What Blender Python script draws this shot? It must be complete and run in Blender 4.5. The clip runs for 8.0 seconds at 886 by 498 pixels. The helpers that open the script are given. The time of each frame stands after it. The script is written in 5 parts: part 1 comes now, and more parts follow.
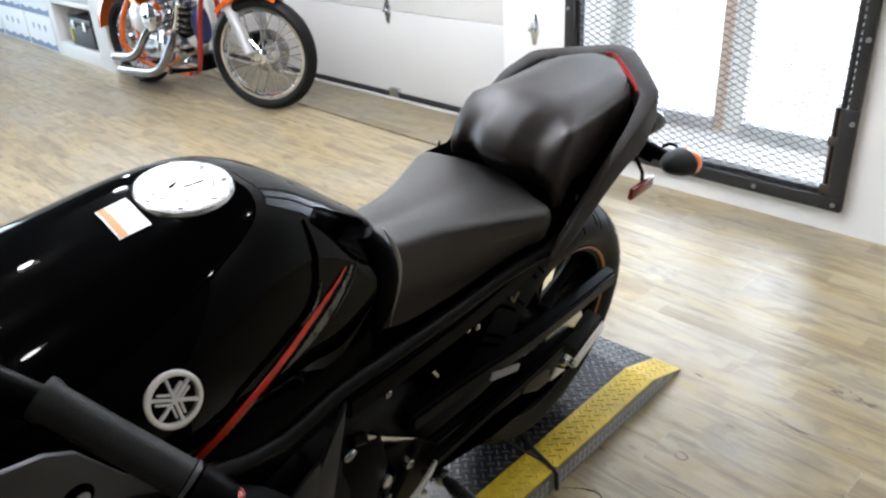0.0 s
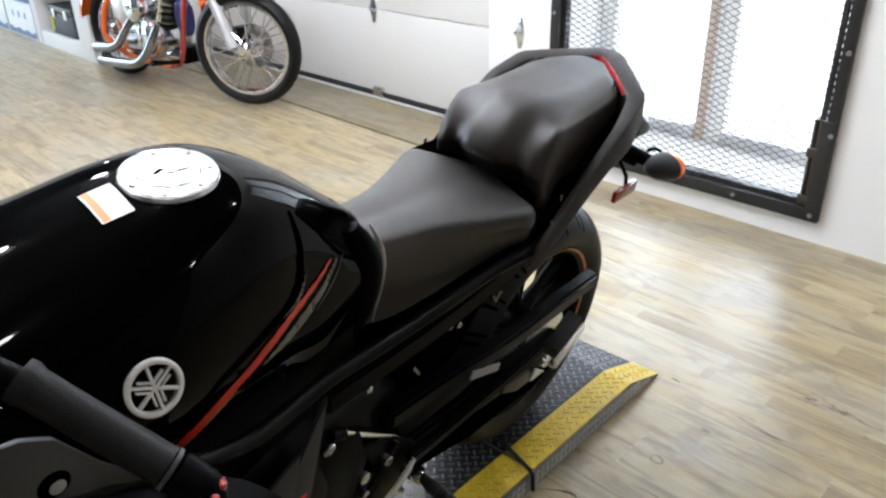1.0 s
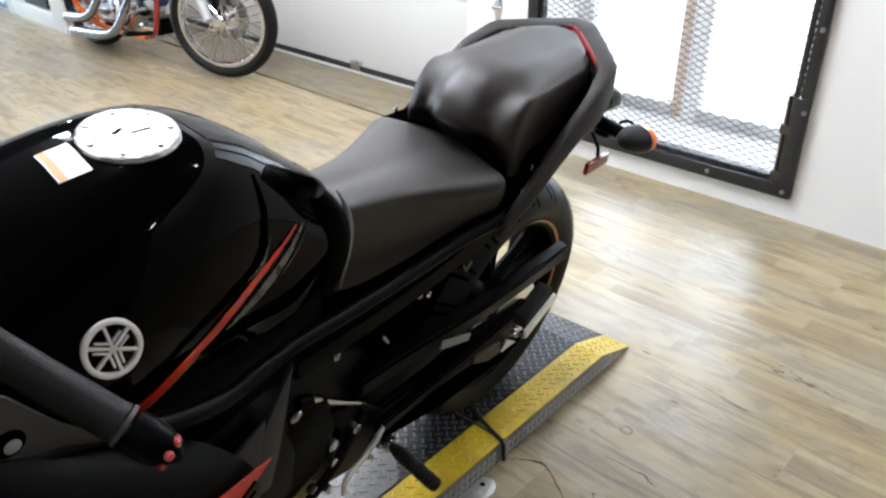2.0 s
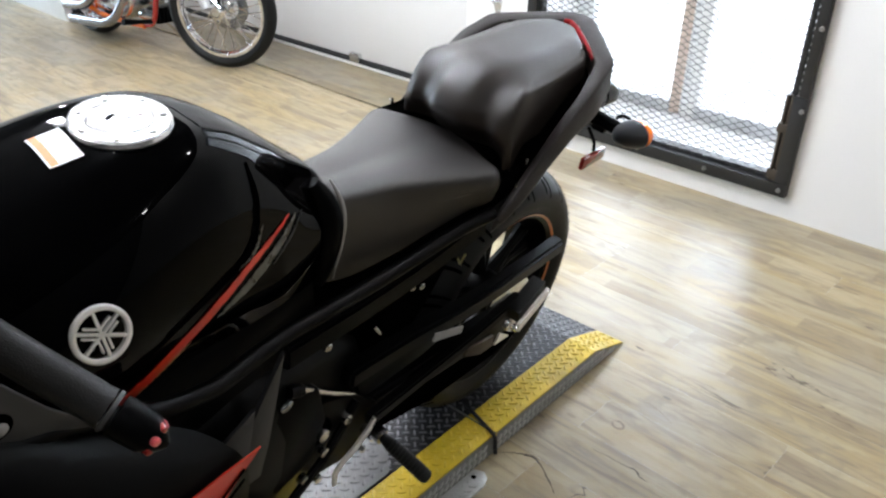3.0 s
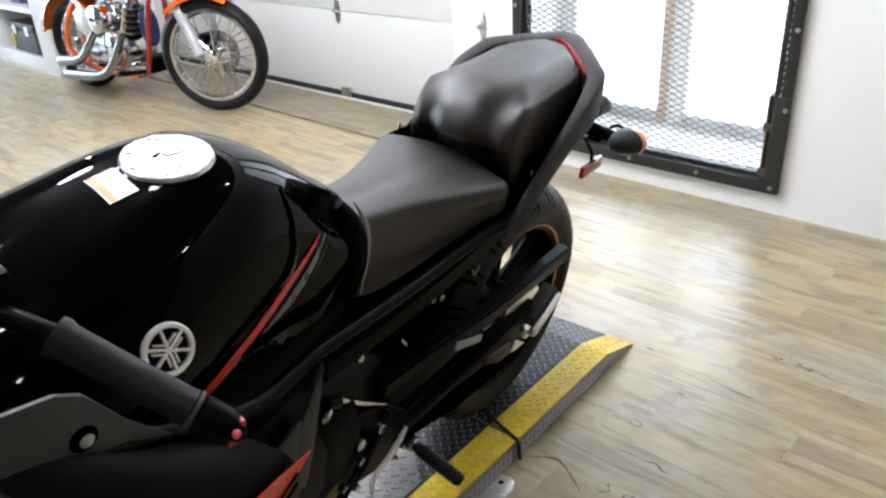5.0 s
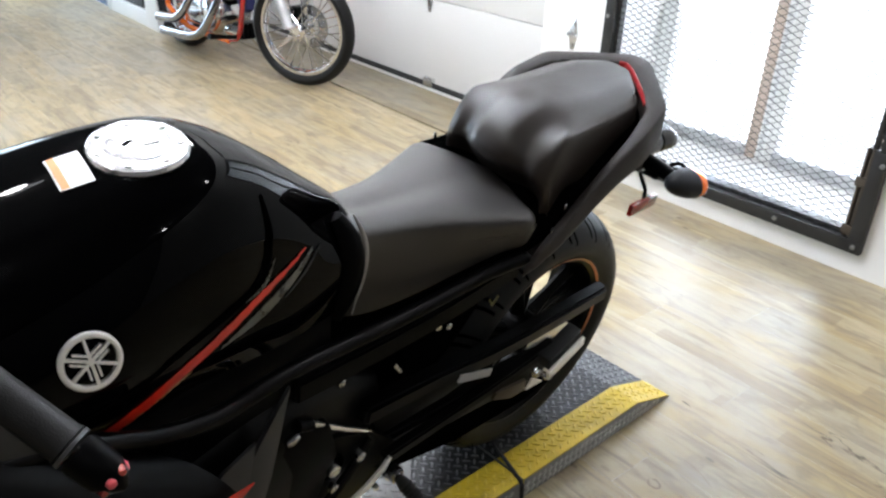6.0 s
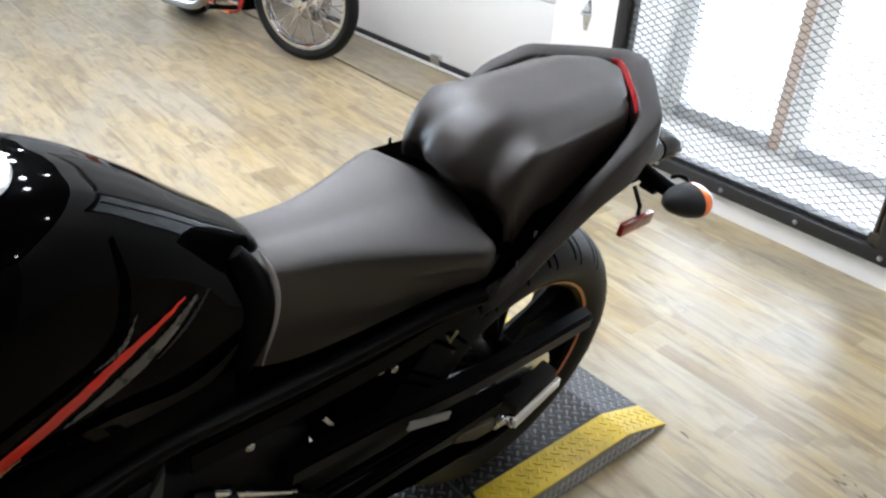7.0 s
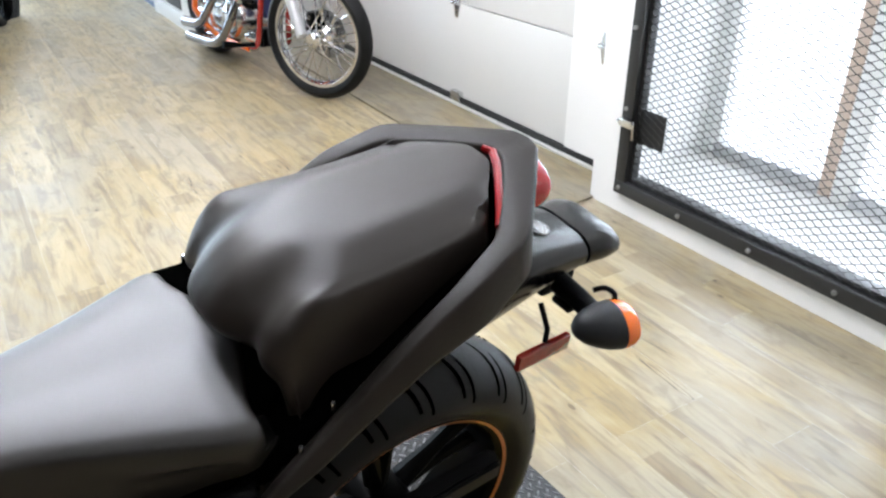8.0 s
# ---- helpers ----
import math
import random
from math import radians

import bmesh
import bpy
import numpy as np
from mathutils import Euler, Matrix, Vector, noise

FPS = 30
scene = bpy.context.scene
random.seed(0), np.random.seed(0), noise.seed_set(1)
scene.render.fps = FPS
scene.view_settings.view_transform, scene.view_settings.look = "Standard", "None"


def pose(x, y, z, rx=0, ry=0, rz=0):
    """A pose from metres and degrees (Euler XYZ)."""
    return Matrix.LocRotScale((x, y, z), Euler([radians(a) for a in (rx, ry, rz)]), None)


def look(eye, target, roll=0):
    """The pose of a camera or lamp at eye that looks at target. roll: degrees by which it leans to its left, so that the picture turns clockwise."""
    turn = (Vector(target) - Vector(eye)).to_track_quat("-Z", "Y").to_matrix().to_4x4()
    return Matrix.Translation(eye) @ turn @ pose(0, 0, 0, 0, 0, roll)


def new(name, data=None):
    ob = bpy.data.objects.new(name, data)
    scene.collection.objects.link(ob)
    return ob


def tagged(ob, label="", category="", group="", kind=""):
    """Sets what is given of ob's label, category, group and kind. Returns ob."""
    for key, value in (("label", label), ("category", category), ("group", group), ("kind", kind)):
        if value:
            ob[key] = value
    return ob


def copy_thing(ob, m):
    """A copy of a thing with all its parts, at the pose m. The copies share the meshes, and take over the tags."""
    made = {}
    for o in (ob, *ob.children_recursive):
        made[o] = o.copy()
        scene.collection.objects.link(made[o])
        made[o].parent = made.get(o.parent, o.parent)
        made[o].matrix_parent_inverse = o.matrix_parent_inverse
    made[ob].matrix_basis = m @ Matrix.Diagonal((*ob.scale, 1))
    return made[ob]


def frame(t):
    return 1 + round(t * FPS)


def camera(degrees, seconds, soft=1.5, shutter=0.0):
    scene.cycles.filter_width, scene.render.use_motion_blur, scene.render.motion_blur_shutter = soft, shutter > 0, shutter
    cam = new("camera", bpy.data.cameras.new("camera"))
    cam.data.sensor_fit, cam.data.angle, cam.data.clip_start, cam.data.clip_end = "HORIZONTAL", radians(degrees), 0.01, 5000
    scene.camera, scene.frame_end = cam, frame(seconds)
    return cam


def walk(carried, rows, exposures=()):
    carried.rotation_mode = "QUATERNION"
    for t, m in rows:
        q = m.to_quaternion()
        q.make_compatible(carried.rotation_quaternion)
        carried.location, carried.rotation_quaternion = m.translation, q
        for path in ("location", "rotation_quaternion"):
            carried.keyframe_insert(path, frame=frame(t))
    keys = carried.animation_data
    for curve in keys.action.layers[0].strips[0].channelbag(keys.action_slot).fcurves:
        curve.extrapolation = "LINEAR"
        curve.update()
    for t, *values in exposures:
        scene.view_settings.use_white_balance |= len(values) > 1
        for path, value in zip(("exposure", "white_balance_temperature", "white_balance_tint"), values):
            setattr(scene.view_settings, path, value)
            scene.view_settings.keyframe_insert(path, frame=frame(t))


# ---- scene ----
cam = camera(59.9, 8.0, soft=2.4)
PATH = [
    (0, (0.399, -0.061, 1.318), (-0.911, 1.151, 0.416), -3.4),
    (0.5, (0.401, -0.06, 1.309), (-0.857, 1.189, 0.384), -1.1),
    (1, (0.393, -0.069, 1.309), (-0.879, 1.185, 0.411), -1.1),
    (1.5, (0.402, -0.065, 1.3), (-0.836, 1.199, 0.369), -0.9),
    (3, (0.415, -0.057, 1.29), (-0.793, 1.214, 0.329), 0.9),
    (3.5, (0.421, -0.073, 1.295), (-0.79, 1.218, 0.362), 1.4),
    (4, (0.427, -0.084, 1.3), (-0.802, 1.215, 0.403), 0.4),
    (4.5, (0.437, -0.117, 1.295), (-0.78, 1.191, 0.397), -0.9),
    (4.7, (0.442, -0.14, 1.297), (-0.789, 1.164, 0.412), -3.4),
    (5.8, (0.446, -0.039, 1.317), (-0.782, 1.228, 0.376), -0.2),
    (6, (0.432, 0.02, 1.303), (-0.922, 1.174, 0.389), 2.4),
    (6.5, (0.407, 0.121, 1.285), (-1.107, 1.033, 0.348), 1.2),
    (7, (0.329, 0.242, 1.29), (-1.03, 1.334, 0.311), 3.3),
    (7.5, (0.253, 0.449, 1.314), (-1.074, 1.567, 0.32), 3.0),
    (8, (0.237, 0.712, 1.288), (-1.259, 1.648, 0.348), 0.3),
]
walk(cam, [(t, look(eye, target, roll)) for t, eye, target, roll in PATH], [(0, -0.12), (1.0, -0.10), (1.7, -0.05), (3.0, 0.0), (6.5, 0.0), (7.0, -0.07), (8.0, -0.07)])

# ---- light ----
world = bpy.data.worlds.new("sky")
scene.world = world
world.use_nodes = True
wn = world.node_tree
sky = wn.nodes.new("ShaderNodeTexSky")
sky.sky_type, sky.sun_disc = "NISHITA", False
sky.sun_elevation, sky.sun_rotation = radians(40), radians(150)
wn.links.new(sky.outputs[0], wn.nodes["Background"].inputs[0])
wn.nodes["Background"].inputs[1].default_value = 0.1


def lamp(name, kind, m, power, colour=(1, 1, 1), **kw):
    data = bpy.data.lights.new(name, kind)
    data.energy, data.color = power, colour
    for k, v in kw.items():
        setattr(data, k, v)
    ob = new(name, data)
    ob.matrix_world = m
    return ob


# daylight that comes in through the shop front
lamp("daylight_shop_front", "AREA", pose(-9.2, -1.55, 1.45, 0, -90, 0), 290, (0.66, 0.86, 1.06), shape="RECTANGLE", size=2.6, size_y=5.5)
LAMPS = [(0.08, 2.1), (-2.6, 2.1), (-4.8, 2.1), (-7.2, 2.1), (2.2, 2.1), (-0.2, -0.15), (-1.4, -0.3), (-2.15, 0.05), (-4.4, -0.2), (-6.6, -0.2), (2.0, -0.2), (-4.4, -2.6), (-2.1, -2.6), (0.0, -2.6), (2.1, -2.6)]
for lx, ly in LAMPS:
    lamp("ceiling_bulb", "POINT", pose(lx, ly, 2.86), 46 if lx < -4 else 26, (0.93, 0.98, 1.05) if lx < -4 else (0.985, 0.985, 1.0), shadow_soft_size=0.05)
# the cluster of brighter cool lamps before the garage door
BRIGHT = [(x, y) for x in (-3.1, -2.5, -1.9, -1.3) for y in (0.75, 1.35)]
for lx, ly in BRIGHT:
    lamp("ceiling_bulb", "POINT", pose(lx, ly, 2.86), 53, (0.93, 0.97, 1.075), shadow_soft_size=0.08)


# ---- materials ----
def material(name, colour, rough=0.5, metal=0.0, **kw):
    """A principled material with colour drift at two scales, roughness drift and fine relief."""
    m = bpy.data.materials.new(name)
    m.use_nodes = True
    nt = m.node_tree
    b = nt.nodes["Principled BSDF"]
    b.inputs["Base Color"].default_value = (*colour, 1)
    b.inputs["Roughness"].default_value, b.inputs["Metallic"].default_value = rough, metal
    drift, grain, relief, size = kw.get("drift", 0.0), kw.get("grain", 0.0), kw.get("relief", 0.0), kw.get("size", 400.0)
    if "coat" in kw:
        b.inputs["Coat Weight"].default_value, b.inputs["Coat Roughness"].default_value = kw["coat"], kw.get("coat_rough", 0.03)
    if "coat_ior" in kw:
        b.inputs["Coat IOR"].default_value = kw["coat_ior"]
    if "spec" in kw:
        b.inputs["Specular IOR Level"].default_value = kw["spec"]
    co = nt.nodes.new("ShaderNodeTexCoord")
    if drift or grain:
        big, fine = nt.nodes.new("ShaderNodeTexNoise"), nt.nodes.new("ShaderNodeTexNoise")
        big.inputs["Scale"].default_value, fine.inputs["Scale"].default_value = kw.get("large", 6.0), size
        big.inputs["Detail"].default_value = 4
        add = nt.nodes.new("ShaderNodeMath")
        add.operation = "MULTIPLY_ADD"
        nt.links.new(big.outputs[0], add.inputs[0])
        add.inputs[1].default_value = 2 * drift
        sub = nt.nodes.new("ShaderNodeMath")
        sub.operation = "MULTIPLY_ADD"
        nt.links.new(fine.outputs[0], sub.inputs[0])
        sub.inputs[1].default_value, sub.inputs[2].default_value = 2 * grain, 1 - drift - grain
        nt.links.new(sub.outputs[0], add.inputs[2])
        for n in (big, fine):
            nt.links.new(co.outputs["Object"], n.inputs["Vector"])
        hue = nt.nodes.new("ShaderNodeHueSaturation")
        hue.inputs["Color"].default_value = (*colour, 1)
        nt.links.new(add.outputs[0], hue.inputs["Value"])
        nt.links.new(hue.outputs[0], b.inputs["Base Color"])
        rr = nt.nodes.new("ShaderNodeMath")
        rr.operation = "MULTIPLY"
        rr.inputs[1].default_value = rough
        nt.links.new(add.outputs[0], rr.inputs[0])
        nt.links.new(rr.outputs[0], b.inputs["Roughness"])
    if relief:
        bump, n = nt.nodes.new("ShaderNodeBump"), nt.nodes.new("ShaderNodeTexNoise")
        n.inputs["Scale"].default_value, n.inputs["Detail"].default_value = size, 3
        nt.links.new(co.outputs["Object"], n.inputs["Vector"])
        bump.inputs["Strength"].default_value, bump.inputs["Distance"].default_value = relief, 0.002
        nt.links.new(n.outputs[0], bump.inputs["Height"])
        nt.links.new(bump.outputs[0], b.inputs["Normal"])
    return m


def glowing(name, colour, strength):
    m = bpy.data.materials.new(name)
    m.use_nodes = True
    b = m.node_tree.nodes["Principled BSDF"]
    b.inputs["Base Color"].default_value = (*colour, 1)
    b.inputs["Emission Color"].default_value = (*colour, 1)
    b.inputs["Emission Strength"].default_value = strength
    return m


GLOSS = material("gloss_black_paint", (0.0006, 0.0006, 0.0007), 0.3, coat=1.0, coat_rough=0.012, coat_ior=1.128, spec=0.0)
SATIN = material("satin_black_plastic", (0.0010, 0.0010, 0.0012), 0.40, spec=0.042, drift=0.1, grain=0.1, relief=0.08, size=900)
COWL = material("grained_charcoal_plastic", (0.021, 0.0172, 0.0152), 0.5, spec=0.24, drift=0.15, grain=0.35, relief=0.25, size=700, large=14)
VINYL = material("black_seat_vinyl", (0.0092, 0.0072, 0.0062), 0.38, spec=0.74, drift=0.08, grain=0.15, relief=0.2, size=1300)
PADVINYL = material("brown_black_pad_vinyl", (0.017, 0.0122, 0.0098), 0.40, spec=0.46, drift=0.08, grain=0.15, relief=0.2, size=1300)
RUBBER = material("tyre_rubber", (0.0065, 0.0064, 0.0064), 0.5, spec=0.20, drift=0.2, grain=0.15, relief=0.15, size=300)
# near-black without specular: puts the shade of grooves, gaps and recesses into colour
SHADEBLACK = material("matte_shade_black", (0.0008, 0.0008, 0.0008), 0.9, spec=0.0)
BLACKMETAL = material("black_metal", (0.0010, 0.0010, 0.0010), 0.36, 0.0, spec=0.065, drift=0.15, grain=0.1)
FRAME = material("satin_black_frame", (0.0012, 0.0012, 0.0014), 0.30, spec=0.075, drift=0.1, grain=0.05)
FAIRING = material("matte_charcoal_fairing", (0.0014, 0.0014, 0.0016), 0.42, spec=0.06, drift=0.08, grain=0.1, relief=0.1, size=1200)
TRIMGREY = material("matte_grey_trim", (0.040, 0.040, 0.041), 0.5, spec=0.3, drift=0.08, grain=0.12, relief=0.12, size=900)
FINGREY = material("blue_grey_fin", (0.027, 0.028, 0.031), 0.45, spec=0.28, drift=0.06, grain=0.1, relief=0.1, size=1200)
GREYPANEL = material("dark_grey_panel", (0.018, 0.0187, 0.0205), 0.45, spec=0.26, drift=0.06, grain=0.1, relief=0.1, size=1200)
MUDBLACK = material("glossy_black_plastic", (0.003, 0.003, 0.0033), 0.24, spec=0.4, drift=0.1, grain=0.1)
CHAINDARK = material("oily_bronze_chain", (0.05, 0.035, 0.018), 0.4, 0.7, drift=0.3, grain=0.2)
STEEL = material("bright_steel", (0.62, 0.62, 0.62), 0.22, 1.0, drift=0.1, grain=0.05)
CHROME = material("chrome", (0.8, 0.8, 0.82), 0.06, 1.0)
# darker copy of the chrome: dark reflections put into the base colour
DARKCHROME = material("dark_chrome", (0.30, 0.30, 0.31), 0.2, 1.0, drift=0.15, grain=0.05)
ALLOY = material("silver_alloy", (0.80, 0.79, 0.77), 0.34, 0.35, drift=0.06, grain=0.05)
CAPALLOY = material("satin_cap_alloy", (0.66, 0.655, 0.65), 0.26, 0.75, drift=0.10, grain=0.06, large=30, size=500)
TREADSIDE = material("dull_tread_side", (0.25, 0.247, 0.24), 0.45, 0.4, drift=0.35, grain=0.25, large=9, size=140)
RED = material("red_stripe", (0.55, 0.02, 0.01), 0.3, coat=1.0, coat_ior=1.25, spec=0.2)
GREYMARK = material("grey_graphic", (0.045, 0.045, 0.044), 0.3, coat=0.6, coat_ior=1.3, drift=0.7, grain=0.2, large=40, size=150)
COPPER = material("orange_rim_tape", (0.5, 0.16, 0.05), 0.3)
REDLENS = material("red_lens", (0.26, 0.003, 0.005), 0.35, spec=0.25, coat=0.15, drift=0.2, large=40)
TAILLENS = material("glossy_tail_lens", (0.5, 0.01, 0.014), 0.1, coat=1.0)
GRIPRUBBER = material("grip_rubber", (0.007, 0.0068, 0.0066), 0.46, spec=0.22, drift=0.15, grain=0.2, relief=0.3, size=700)
REDGLOSS = material("red_reflector", (0.28, 0.015, 0.01), 0.2, coat=0.6, drift=0.3, large=60)
AMBER = material("amber_lens", (0.92, 0.17, 0.006), 0.2, coat=0.4)
PAPER = material("white_label", (0.82, 0.8, 0.77), 0.5, drift=0.03, grain=0.03)
ORANGEINK = material("orange_label_ink", (0.85, 0.3, 0.1), 0.5)
WALL = material("white_wall_paint", (0.8, 0.79, 0.77), 0.55, drift=0.025, grain=0.015, relief=0.1, size=120, large=1.2)
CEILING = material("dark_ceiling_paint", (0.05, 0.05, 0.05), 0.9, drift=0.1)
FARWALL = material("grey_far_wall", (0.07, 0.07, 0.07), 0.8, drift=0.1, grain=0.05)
DOORPAINT = material("garage_door_paint", (0.67, 0.665, 0.645), 0.45, drift=0.03, grain=0.02, relief=0.08, size=250, large=2)
GATEBLACK = material("black_gate_steel", (0.022, 0.022, 0.022), 0.45, 0.2, drift=0.35, grain=0.2, large=9, size=90)
RUSTY = material("rusty_gate_edge", (0.055, 0.042, 0.03), 0.6, 0.3, drift=0.4, grain=0.3, large=12, size=120)
MESHM = material("expanded_mesh_steel", (0.02, 0.02, 0.02), 0.6)
CONCRETE = material("pale_concrete", (0.62, 0.61, 0.59), 0.8, drift=0.12, grain=0.08, large=5, size=70)
DULLBOLT = material("dull_zinc_bolt", (0.30, 0.30, 0.29), 0.45, 0.7, drift=0.2, grain=0.2)
BRICKBROWN = material("brown_post_paint", (0.54, 0.42, 0.34), 0.6, drift=0.12, grain=0.08)
SEAL = material("black_rubber_seal", (0.01, 0.01, 0.01), 0.7)
SHELFW = material("white_laminate", (0.8, 0.8, 0.79), 0.35, drift=0.02, grain=0.01)
TREADSTEEL = material("dark_tread_plate", (0.022, 0.022, 0.024), 0.42, 0.25, drift=0.35, grain=0.2, large=7, size=160)
TREADBRIGHT = material("bare_tread_plate", (0.58, 0.58, 0.57), 0.38, 0.8, drift=0.3, grain=0.2, large=7, size=160)
TREADLUG = material("worn_lug_tops", (0.20, 0.20, 0.21), 0.36, 0.8, drift=0.3, grain=0.2, large=9, size=160)
YELLOWLUG = material("worn_yellow_lugs", (0.62, 0.45, 0.035), 0.40, drift=0.3, grain=0.2, large=20, size=200)
YELLOW = material("yellow_edge_paint", (0.56, 0.395, 0.022), 0.42, drift=0.45, grain=0.2, large=18, size=200, relief=0.15)
STRAP = material("black_strap", (0.012, 0.012, 0.012), 0.8)
OUTSIDE = glowing("bright_daylight_outside", (0.83, 0.925, 1.03), 10.0)
# added glow beyond the west window, unseen, dimmed to limit floor glare
WESTGLOW = glowing("dim_west_daylight", (0.85, 0.93, 1.0), 2.2)
ORANGEPAINT = material("orange_metallic_paint", (0.72, 0.13, 0.012), 0.18, 0.2, coat=1.0)
REDPAINT = material("dark_red_paint", (0.24, 0.012, 0.010), 0.2, coat=1.0)
NAVY = material("navy_fabric", (0.015, 0.02, 0.09), 0.7)
CARD = material("white_carton", (0.74, 0.75, 0.76), 0.6, drift=0.05, grain=0.03)
CARDBLUE = material("blue_carton_print", (0.16, 0.22, 0.34), 0.6, drift=0.2, grain=0.1)
CASEBLACK = material("black_case_plastic", (0.02, 0.02, 0.022), 0.5, drift=0.1)
GLASS = material("entrance_glass", (1, 1, 1), 0.0)
GLASS.node_tree.nodes["Principled BSDF"].inputs["Transmission Weight"].default_value = 1.0


def plank_material(name="weathered_oak_plank", tone_base=0.74):
    """Printed oak: tan boards with grey-brown streaks, darker strips, knots and a hard satin seal."""
    m = bpy.data.materials.new(name)
    m.use_nodes = True
    nt = m.node_tree
    N, L = nt.nodes.new, nt.links.new
    b = nt.nodes["Principled BSDF"]
    info, geo = N("ShaderNodeObjectInfo"), N("ShaderNodeNewGeometry")

    def math_node(op, a, b_=0.0, c=0.0):
        n = N("ShaderNodeMath")
        n.operation = op
        for i, v in enumerate((a, b_, c)):
            if isinstance(v, (int, float)):
                n.inputs[i].default_value = v
            else:
                L(v, n.inputs[i])
        return n.outputs[0]

    def smooth(v, lo, hi, to0=0.0, to1=1.0):
        n = N("ShaderNodeMapRange")
        n.interpolation_type = "SMOOTHSTEP"
        for key, x in (("From Min", lo), ("From Max", hi), ("To Min", to0), ("To Max", to1)):
            n.inputs[key].default_value = x
        L(v, n.inputs["Value"])
        return n.outputs[0]

    def mix(f, a, c):
        n = N("ShaderNodeMix")
        n.data_type = "RGBA"
        for i, v in ((0, f), (6, a), (7, c)):
            if isinstance(v, tuple):
                n.inputs[i].default_value = (*v, 1)
            elif isinstance(v, (int, float)):
                n.inputs[i].default_value = v
            else:
                L(v, n.inputs[i])
        return n.outputs[2]

    rnd = math_node("ADD", info.outputs["Random"], geo.outputs["Random Per Island"])
    off = N("ShaderNodeVectorMath")
    off.operation = "SCALE"
    off.inputs[0].default_value = (37.0, 91.0, 17.0)
    L(rnd, off.inputs["Scale"])
    pos = N("ShaderNodeVectorMath")
    pos.operation = "ADD"
    L(geo.outputs["Position"], pos.inputs[0])
    L(off.outputs[0], pos.inputs[1])

    def tex(sx, sy, detail, dist=0.0, src=None, rough=0.6):
        mp = N("ShaderNodeMapping")
        mp.inputs["Scale"].default_value = (sx, sy, 1)
        L(src or pos.outputs[0], mp.inputs["Vector"])
        n = N("ShaderNodeTexNoise")
        n.inputs["Scale"].default_value, n.inputs["Detail"].default_value, n.inputs["Distortion"].default_value = 1.0, detail, dist
        n.inputs["Roughness"].default_value = rough
        L(mp.outputs[0], n.inputs["Vector"])
        return n.outputs[0]

    whole = geo.outputs["Position"]
    streak, streak_b, fine = tex(3.2, 26.0, 5, 0.9), tex(5.0, 60.0, 4, 0.6), tex(14.0, 240.0, 3)
    cloud, wash, patch = tex(2.2, 5.0, 4, 1.2), tex(1.3, 2.4, 3, 0.8, whole), tex(6.0, 14.0, 4, 1.0, whole)
    col = mix(smooth(cloud, 0.33, 0.68), (0.445, 0.337, 0.160), (0.495, 0.414, 0.262))
    col = mix(math_node("MULTIPLY", smooth(streak, 0.48, 0.68), 0.82), col, (0.225, 0.172, 0.108))
    col = mix(math_node("MULTIPLY", smooth(streak, 0.46, 0.30), 0.50), col, (0.57, 0.475, 0.28))
    col = mix(math_node("MULTIPLY", smooth(streak_b, 0.54, 0.72), 0.52), col, (0.23, 0.175, 0.11))
    col = mix(math_node("MULTIPLY", smooth(wash, 0.46, 0.64), 0.50), col, (0.39, 0.368, 0.32))
    col = mix(math_node("MULTIPLY", smooth(patch, 0.52, 0.68), 0.62), col, (0.265, 0.222, 0.155))
    col = mix(math_node("MULTIPLY", smooth(patch, 0.46, 0.28), 0.35), col, (0.52, 0.455, 0.30))
    col = mix(math_node("MULTIPLY", smooth(fine, 0.5, 0.75), 0.25), col, (0.24, 0.185, 0.115))
    # strips of the print, a few of them clearly darker
    split = N("ShaderNodeSeparateXYZ")
    L(whole, split.inputs[0])
    place = N("ShaderNodeCombineXYZ")
    L(math_node("MULTIPLY_ADD", rnd, 37.0, split.outputs[0]), place.inputs[0])
    L(math_node("MULTIPLY_ADD", cloud, 0.012, split.outputs[1]), place.inputs[1])
    strips = N("ShaderNodeTexBrick")
    strips.offset, strips.offset_frequency, strips.squash_frequency = 0.37, 2, 3
    for key, v in (("Color1", (0, 0, 0, 1)), ("Color2", (1, 1, 1, 1)), ("Mortar", (0.5, 0.5, 0.5, 1)), ("Scale", 1.0), ("Mortar Size", 0.0), ("Brick Width", 0.46), ("Row Height", 0.076)):
        strips.inputs[key].default_value = v
    L(place.outputs[0], strips.inputs["Vector"])
    tone = strips.outputs["Color"]
    col = mix(math_node("MULTIPLY", smooth(tone, 0.80, 0.90), 0.42), col, (0.22, 0.165, 0.10))
    col = mix(math_node("MULTIPLY", smooth(tone, 0.28, 0.05), 0.22), col, (0.52, 0.43, 0.26))
    # knots: small dark flecks with a soft halo
    mp = N("ShaderNodeMapping")
    mp.inputs["Scale"].default_value = (3.4, 7.5, 1)
    L(pos.outputs[0], mp.inputs["Vector"])
    vor = N("ShaderNodeTexVoronoi")
    vor.voronoi_dimensions = "2D"
    vor.inputs["Scale"].default_value = 1.0
    L(mp.outputs[0], vor.inputs["Vector"])
    sep = N("ShaderNodeSeparateColor")
    L(vor.outputs["Color"], sep.inputs[0])
    some = smooth(sep.outputs[0], 0.80, 0.84)
    near = math_node("MULTIPLY_ADD", patch, 0.06, vor.outputs["Distance"])
    col = mix(math_node("MULTIPLY", math_node("MULTIPLY", smooth(near, 0.22, 0.06), some), 0.35), col, (0.22, 0.165, 0.1))
